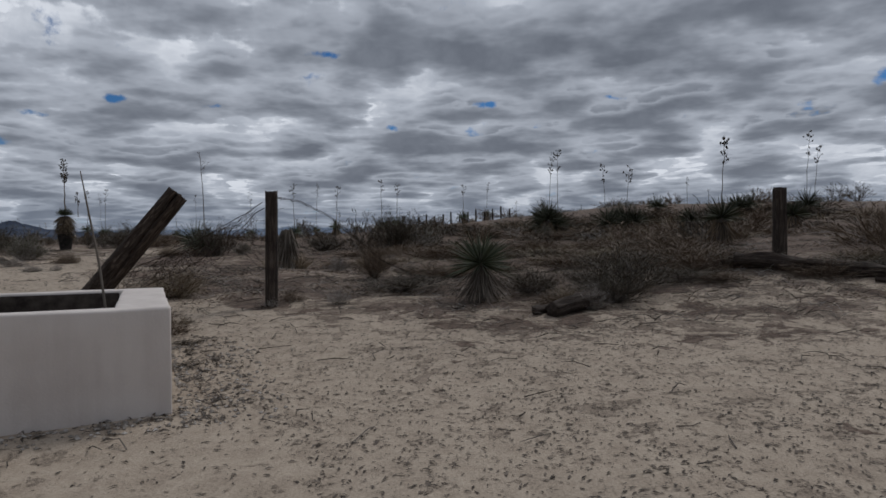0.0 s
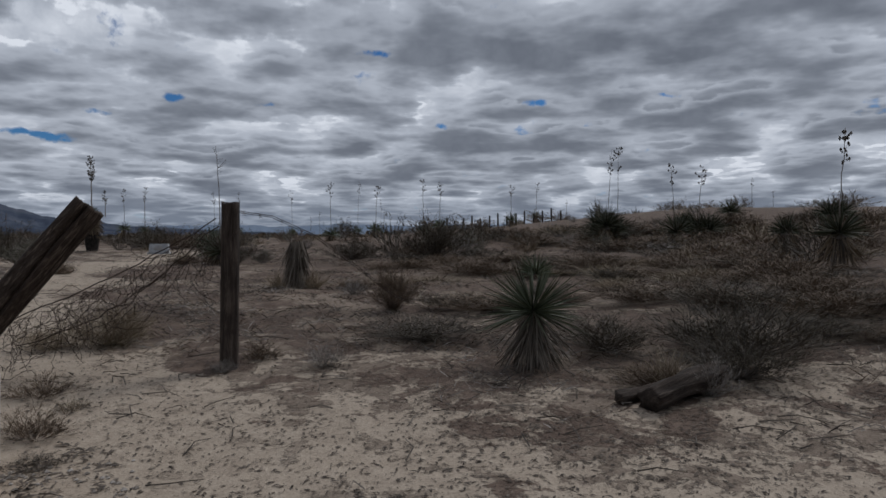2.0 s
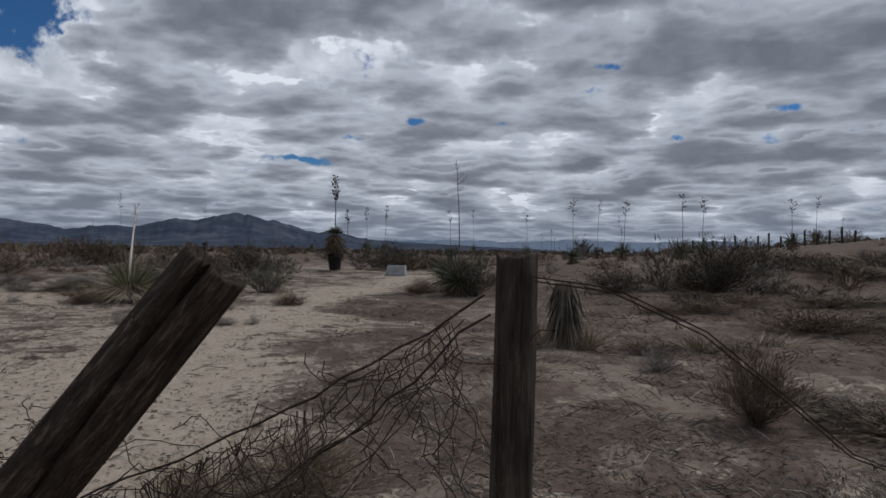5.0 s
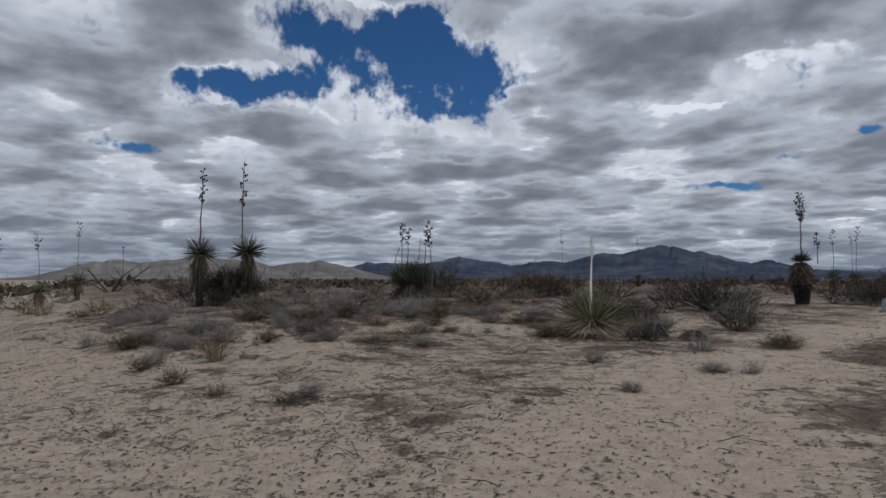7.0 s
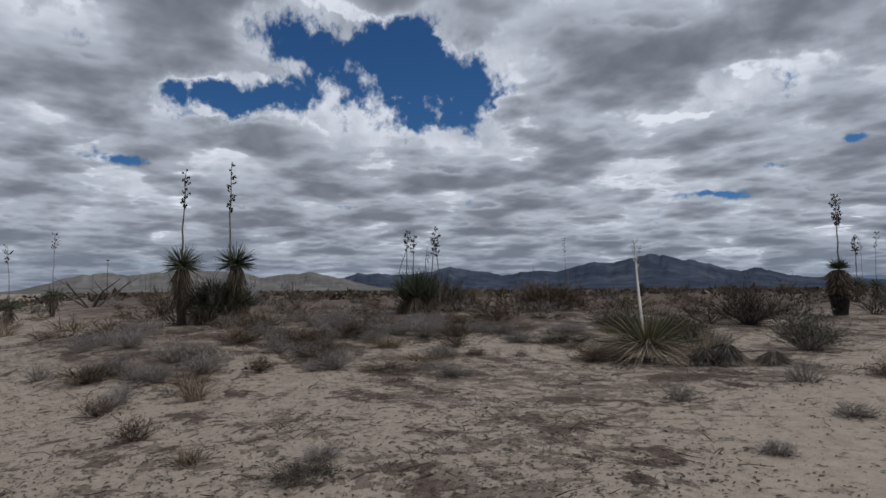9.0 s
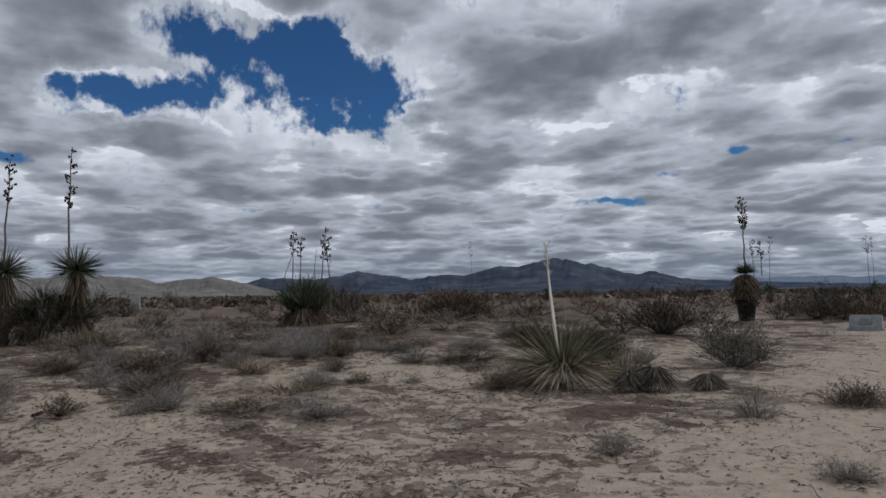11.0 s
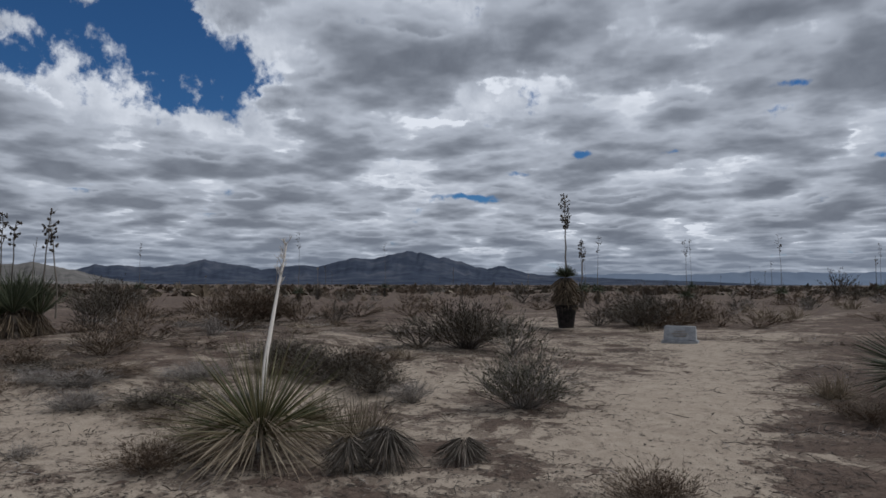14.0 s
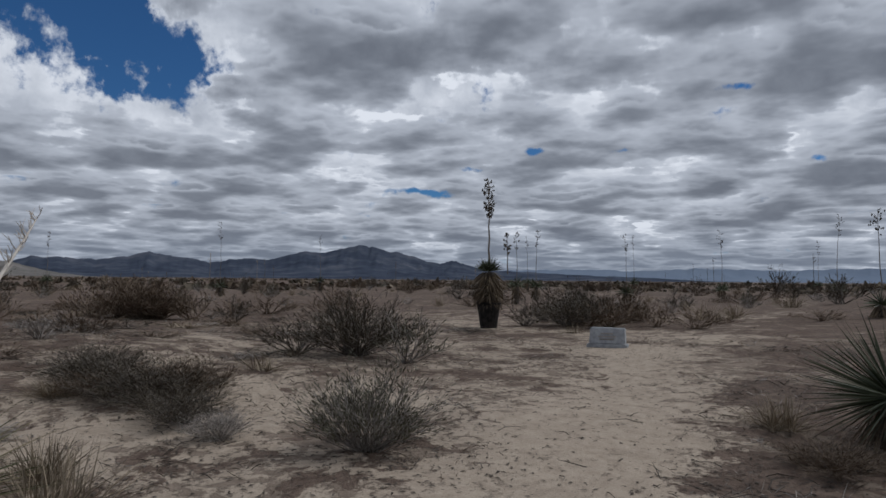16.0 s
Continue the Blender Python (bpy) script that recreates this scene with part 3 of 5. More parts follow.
def yucca(x, y, label, rng, trunk=0.0, crown=0.5, leaves=150, width=0.025, stalks=(), lo=-25, hi=88, dead=0, dead_len=0.4, mat=M_YUCCA, droop=0.25, group="", pot=False, heads=None, skirt_mat=M_SKIRT, body=0.13, skirt_out=0.35, dead_width=0.0):
    """A yucca: trunk, crown, skirt of dead leaves, flower stalks. heads: places of several crowns."""
    t = thing("yucca", at(x, y, 0), label, "yucca", group)
    for k, (hx, hy, hz) in enumerate(heads or ((0, 0, trunk),)):
        if hz > 0.2:
            ob = part("trunk", trunk_mesh(rng, hz, body, M_POD), t)
            ob.location = (hx, hy, 0)
        ob = part("leaf_rosette", rosette(rng, leaves, crown, width, lo, hi, droop, mat=mat), t)
        ob.location = (hx, hy, hz + 0.05)
        if dead:
            ob = part("skirt", skirt(rng, dead, body, max(0.15, hz * 0.5), hz + 0.03, dead_len, dead_width or width, skirt_mat, skirt_out), t, "dry hanging dead leaves")
            ob.location = (hx, hy, 0)
    for (sx, sy, h, r, head, br, pods, bend, z0, reach) in stalks:
        a, b = stalk_meshes(rng, h, r, head, br, pods, bend, z0, reach)
        st = part("flower_stalk", a, t, "dry brown flower stalk")
        st.location = (sx, sy, 0)
        if b:
            tagged(part("seed_head", b, st), kind="stuff")
    return t


def twig_fan(s, rng, n, h, spread_r, r0, levels=2, wob=0.12, lean=1.0):
    """Branching stems that fill a dome one metre across; returns the tips."""
    tips = []
    for i in range(n):
        a = rng.uniform(0, 6.28)
        q = math.sqrt(rng.random())
        e = radians(88 - 68 * q * lean)
        L = h * rng.uniform(0.55, 1.0)
        way = Vector((math.cos(a) * math.cos(e) * spread_r / max(h, 0.01), math.sin(a) * math.cos(e) * spread_r / max(h, 0.01), math.sin(e)))
        p = Vector((rng.uniform(-0.06, 0.06), rng.uniform(-0.06, 0.06), -0.02))
        mid = p + way * L * 0.5 + Vector((rng.uniform(-wob, wob), rng.uniform(-wob, wob), rng.uniform(-wob, wob) * 0.5)) * 0.4
        end = p + way * L + Vector((rng.uniform(-wob, wob), rng.uniform(-wob, wob), rng.uniform(-wob, wob))) * 0.5
        s.tube([p, mid, end], [r0, r0 * 0.7, r0 * 0.3], 3, False)
        tips.append((mid, (end - mid)))
        for j in range(levels):
            b = mid.lerp(end, rng.uniform(0.0, 0.8))
            d = (end - mid).normalized() + Vector((rng.uniform(-0.8, 0.8), rng.uniform(-0.8, 0.8), rng.uniform(-0.3, 0.7)))
            e2 = b + d.normalized() * L * rng.uniform(0.18, 0.4)
            s.tube([b, e2], [r0 * 0.5, r0 * 0.2], 3, False)
            tips.append((b, e2 - b))
    return tips


SHRUBS = {}


def shrub_meshes(kind, seed, lite=0):
    """One metre wide and one metre high meshes of a kind of shrub."""
    if (kind, seed, lite) in SHRUBS:
        return SHRUBS[kind, seed, lite]
    few, fat = ((0.70, 1.12), (0.36, 1.45), (0.14, 2.1))[lite]
    rng = random.Random(sum(map(ord, kind)) * 31 + seed)
    s, g = Soup(), Soup()
    def fan(n, h, w, r, levels, wob):
        return twig_fan(s, rng, int(n * few), h, w, r * fat, levels, wob)

    def dress(tips, each, size, width, loose=0.03):
        for b, d in tips:
            for j in range(max(1, int(each * (1, 0.8, 0.6)[lite]))):
                q = b + d * rng.uniform(0.0, 1.08) + Vector((rng.uniform(-loose, loose), rng.uniform(-loose, loose), rng.uniform(-loose, loose)))
                way = d.normalized() * 1.3 + Vector((rng.uniform(-0.7, 0.7), rng.uniform(-0.7, 0.7), rng.uniform(-0.3, 0.8)))
                g.leaf(q, way, rng.uniform(size[0], size[1]) * fat, width * fat, rng)
    if kind == "saltbush":
        dress(fan(170, 0.98, 0.56, 0.0045, 4, 0.05), 6, (0.03, 0.075), 0.008)
        mats = (M_GREYTWIG, M_SALT)
    elif kind == "creosote":
        dress(fan(150, 1.0, 0.6, 0.005, 3, 0.15), 8, (0.04, 0.10), 0.007, 0.05)
        mats = (M_TWIG, M_DARK)
    elif kind == "brush":
        dress(fan(200, 0.95, 0.62, 0.0045, 3, 0.16), 5, (0.05, 0.11), 0.008)
        mats = (M_BROWN, M_BROWN)
    elif kind == "snakeweed":
        dress(fan(230, 1.0, 0.58, 0.004, 3, 0.10), 3, (0.05, 0.11), 0.006)
        mats = (M_GREYTWIG, M_GREYTWIG)
    elif kind == "drygrass":
        for i in range(int(420 * few)):
            a, q = rng.uniform(0, 6.28), rng.random()
            e = radians(88 - 62 * q)
            b = (rng.uniform(-0.2, 0.2), rng.uniform(-0.2, 0.2), -0.02)
            g.blade(b, (math.cos(a) * math.cos(e) * 0.8, math.sin(a) * math.cos(e) * 0.8, math.sin(e)), rng.uniform(0.45, 1.0), 0.010 * fat, rng.uniform(0.1, 1.0), 3, rng.uniform(0.0, 3.1))
        fan(30, 0.8, 0.5, 0.004, 2, 0.15)
        mats = (M_STRAW, M_STRAW)
    elif kind == "tumbleweed":
        dress(fan(300, 0.95, 0.6, 0.0045, 6, 0.34), 2, (0.05, 0.1), 0.006)
        mats = (M_STRAW, M_STRAW)
    else:  # darkbrush
        dress(fan(160, 0.95, 0.62, 0.005, 3, 0.22), 7, (0.05, 0.11), 0.006, 0.05)
        mats = (M_TWIG, M_DARK)
    SHRUBS[kind, seed, lite] = (s.mesh("stem_tangle", mats[0]), g.mesh("foliage", mats[1]))
    return SHRUBS[kind, seed, lite]


SHRUB_TEXT = {
    "saltbush": ("saltbush", "grey-green saltbush with thin stems on sand", "shrub", "saltbushes"),
    "creosote": ("desert_shrub", "dark olive desert shrub with dense twigs", "shrub", "dark desert shrubs"),
    "brush": ("dry_brush", "brown dry leafless brush on the desert floor", "shrub", "dry brush"),
    "snakeweed": ("dry_tuft", "pale grey dry twiggy tuft on sand", "dry tuft", "grey tufts"),
    "drygrass": ("grass_tuft", "straw-coloured dry bunch grass", "grass", "grass tufts"),
    "tumbleweed": ("tumbleweed", "reddish brown tumbleweed caught by the fence", "tumbleweed", ""),
    "darkbrush": ("low_brush", "low dark tangled brush with grey twigs", "shrub", "low dark brush"),
}
RNG = random.Random(7)
SHADED = []


def shrub(kind, x, y, w, h, label="", seed=None):
    """Places a shrub of that width and height."""
    name, text, cat, group = SHRUB_TEXT[kind]
    away = math.hypot(x + 7, y - 12)
    lite = 2 if away > (29 if w > 2.1 else 14) else 1 if w < 0.66 and away > 4 else 0
    stems, leaves = shrub_meshes(kind, RNG.randint(0, 2) if seed is None else seed, lite)
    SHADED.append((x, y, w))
    t = thing(name, at(x, y, RNG.uniform(0, 6.28), w, h, -0.02), label or text, cat, group)
    part("stem_tangle", stems, t)
    part("foliage", leaves, t)
    return t


rng = random.Random(3)
# the yucca by the track's east side, with a small one behind
yucca(1.24, 9.85, "young green yucca over a skirt of grey dead leaves", rng, trunk=0.42, crown=0.52, leaves=270, width=0.012, lo=-22, hi=88, dead=200, dead_len=0.50, droop=0.12, skirt_mat=M_SKIRT_GREY, body=0.06, skirt_out=0.40, dead_width=0.012)
yucca(1.57, 16.4, "small dark green yucca on open ground", rng, trunk=0.2, crown=0.42, leaves=110, width=0.022, lo=-10, droop=0.1)
# the tall single yucca with a seed head
t = yucca(-18.0, 33.3, "tall soaptree yucca with brown skirt and seed stalk", rng, trunk=1.62, crown=0.46, leaves=190, width=0.022, lo=8, hi=88, dead=620, dead_len=0.52, body=0.17, skirt_out=0.65,
          stalks=((0, 0, 2.75, 0.035, 0.42, 60, True, 0.06, 1.62, 0.24), (0.35, 0.5, 1.2, 0.02, 0.5, 20, True, 0.1, 1.6, 0.12)))
s = Soup()
s.tube([(0, 0, -0.08), (0, 0, 0.3), (0, 0, 0.68), (0, 0, 0.68), (0, 0, 0.76), (0, 0, 0.76), (0, 0, 0.70)], [0.23, 0.285, 0.335, 0.365, 0.37, 0.33, 0.32], 20)
part("planter", s.mesh("planter", M_POT), t, "black tapered planter with a rolled lip")
# twin yuccas
yucca(-23.3, 12.5, "pair of tall yuccas grown from one dark green clump", rng, crown=0.66, leaves=270, width=0.018, lo=-28, dead=300, dead_len=0.6, body=0.13, droop=0.03, skirt_out=0.20,
      heads=((-0.14, -0.67, 1.55), (0.14, 0.67, 1.6)), stalks=((-0.14, -0.67, 2.6, 0.03, 0.4, 24, True, 0.1, 1.6, 0.14), (0.14, 0.50, 2.85, 0.032, 0.5, 30, True, 0.05, 1.6, 0.15)))
yucca(-23.3, 12.55, "dense dark green yucca heads below the tall pair", rng, crown=0.6, leaves=150, width=0.02, lo=0, droop=0.1, mat=M_YUCCA_DARK,
      heads=((0.1, -0.3, 0.5), (0.1, 0.05, 0.75), (0.1, 0.45, 0.7), (0.15, 0.75, 0.5), (0.2, 0.25, 0.35)), dead=120, dead_len=0.5)
for k in range(4):
    a = k * 1.57
    shrub("creosote", -23.4 + 0.45 * math.cos(a), 12.5 + 0.8 * math.sin(a), 1.25, 1.35, "dark green undergrowth below the twin yuccas")
# many-stalked clump
yucca(-24.2, 19.4, "dense green yucca clump with several dry stalks", rng, crown=0.90, leaves=170, width=0.016, lo=36, droop=0.10,
      heads=((-0.25, -0.2, 0.5), (0.05, 0.25, 0.65), (0.25, -0.2, 0.5), (-0.1, -0.05, 0.7), (0.15, 0.35, 0.4), (-0.15, -0.4, 0.4)), dead=140, dead_len=0.6,
      stalks=((-0.4, -0.6, 1.9, 0.02, 0.4, 8, False, 0.4, 0.4, 0.14), (-0.2, -0.35, 2.4, 0.024, 0.3, 18, True, 0.15, 0.4, 0.15), (-0.1, -0.15, 2.25, 0.024, 0.3, 14, True, 0.1, 0.4, 0.14), (0.1, 0.2, 1.85, 0.02, 0.3, 6, False, 0.1, 0.4, 0.1),
              (0.2, 0.4, 2.5, 0.024, 0.35, 20, True, 0.25, 0.4, 0.2), (0.35, 0.65, 2.3, 0.024, 0.35, 18, True, 0.2, 0.4, 0.16)))
for k in range(2):
    shrub("creosote", -24.7 - 0.2 * k, 19.2 + 0.3 * k, 0.9, 0.7, "dark growth behind the yucca clump")
# yucca at the end of the walk
yucca(-7.95, 24.0, "green yucca rosette with long stiff blades", rng, trunk=0.4, crown=0.9, leaves=330, width=0.015, lo=-28, dead=160, dead_len=0.55, droop=0.12, skirt_mat=M_SKIRT)
# yuccas of the east ridge: place, crown, stalks
for (x, y, n, cr, sts) in ((4.9, 28.6, 4, 0.9, ((-0.2, 3.1), (0.15, 3.2))), (7.4, 27.3, 3, 0.9, ((-0.7, 2.3), (0.1, 2.2))), (6.9, 16.5, 1, 0.55, ((0.0, 2.15),)), (7.4, 20.0, 1, 0.45, ()), (11.6, 22.1, 2, 0.6, ()),
                           (8.0, 31.0, 1, 0.6, ()), (12.6, 29.0, 2, 0.7, ()), (14.5, 27.5, 1, 0.8, ((0.0, 3.0), (0.3, 2.4))), (10.4, 33.0, 1, 0.7, ())):
    hs = tuple((rng.uniform(-0.6, 0.6) * (n > 1), rng.uniform(-0.4, 0.4) * (n > 1), rng.uniform(0.2, 0.6)) for k in range(n))
    yucca(x, y, "dark yucca clump on the rise" + (" with bare seed stalks" if sts else ""), rng, crown=cr, leaves=170, width=0.022, lo=-8, droop=0.3, heads=hs, mat=M_YUCCA_DARK, dead=90, dead_len=0.5, group="ridge yuccas",
          stalks=tuple((dx, 0.0, h, 0.015, 0.30, 13, True, 0.16, 0.3, 0.20) for dx, h in sts))
# thin bare stalks and small yuccas of the plain: place, crown height, stalk height
for (x, y, hz, h, pods) in ((-7.1, 22.5, 0.3, 3.4, False), (-24.0, 46.0, 0.9, 3.6, True), (-26.0, 52.0, 0.8, 4.2, True), (-20.5, 52.0, 0.5, 3.8, True), (-17.5, 61.0, 0.6, 4.4, True), (-11.0, 58.0, 0.5, 4.6, True), (-8.5, 40.0, 0.3, 3.2, True),
                            (-6.4, 42.0, 0.4, 3.0, True), (-3.4, 40.0, 0.3, 3.1, True), (-2.6, 41.0, 0.4, 2.9, True), (1.4, 46.0, 0.4, 2.6, True), (-45.0, 44.0, 0.6, 5.0, True), (-52.0, 60.0, 0.8, 5.0, True),
                            (-41.0, 9.0, 0.9, 4.0, True), (-43.0, 5.5, 0.9, 3.6, True), (-38.0, 7.4, 0.7, 3.4, True), (-36.0, 70.0, 0.8, 5.0, True), (-28.0, 75.0, 0.8, 5.2, True), (-60.0, 40.0, 0.9, 4.6, True), (3.6, 60.0, 0.5, 3.4, True), (-15.0, 90.0, 0.7, 5.0, True)):
    yucca(x, y, "small plain yucca with a tall dry flower stalk", rng, trunk=hz, crown=0.6, leaves=70, width=0.035, lo=-15, dead=60, dead_len=0.5, group="plain yuccas",
          stalks=((0, 0, h - hz, 0.020, 0.30, 15 if pods else 10, pods, 0.15, hz, 0.24),))


# the bleached stalk plant
def bleached_yucca():
    r = random.Random(12)
    t = thing("yucca", at(-12.72, 17.62), "yellow-green yucca rosette with a bleached white stalk", "yucca")
    part("leaf_rosette", rosette(r, 350, 1.08, 0.014, 8, 86, 0.22, (0, 0, 0.20), M_AGAVE, 5), t)
    part("skirt", skirt(r, 340, 0.1, 0.22, 0.42, 0.95, 0.014, M_STRAW, 3.2), t, "dry straw-coloured lower leaves")
    s = Soup()
    pts = [Vector((0.0, 0.0, 0.05)), Vector((-0.22, 0.16, 0.45)), Vector((-0.60, 0.50, 0.90)), Vector((-1.02, 0.90, 1.32)), Vector((-1.38, 1.25, 1.70)), Vector((-1.62, 1.50, 1.98)), Vector((-1.80, 1.68, 2.2))]
    s.tube(pts, [0.030, 0.029, 0.026, 0.022, 0.016, 0.011, 0.005], 7)
    for i in range(26):
        u = r.uniform(0.62, 1.0) * 6
        k = min(5, int(u))
        b = pts[k].lerp(pts[k + 1], u - k)
        w = r.uniform(0, 6.28)
        q = b + Vector((math.cos(w) * 0.09, math.sin(w) * 0.09, r.uniform(0.05, 0.16))) * r.uniform(0.5, 1.1)
        s.tube([b, b.lerp(q, 0.5) + Vector((0, 0, -0.015)), q], [0.006, 0.005, 0.003], 3, False)
        s.tube([b.lerp(q, 0.6), q + Vector((r.uniform(-0.06, 0.06), r.uniform(-0.06, 0.06), 0.02))], [0.004, 0.002], 3, False)
    part("flower_stalk", s.mesh("flower_stalk", M_WHITE), t, "curved bleached white stalk")


bleached_yucca()
t = thing("dead_yucca", at(-11.55, 18.15), "collapsed grey dead yucca leaves on sand", "dead plant")
part("leaf_rosette", skirt(rng, 420, 0.06, 0.20, 0.34, 0.36, 0.010, M_SKIRT_GREY, 0.8), t)
for k, (x, y) in enumerate(((-11.1, 18.7), (-11.95, 18.45), (-11.75, 17.85))):
    t = thing("dead_yucca", at(x, y), "small heap of grey dead yucca leaves", "dead plant")
    part("leaf_rosette", skirt(rng, 260, 0.05, 0.12, 0.22 + 0.04 * k, 0.30, 0.010, M_GREYTWIG if k == 1 else M_SKIRT_GREY, 0.9), t)

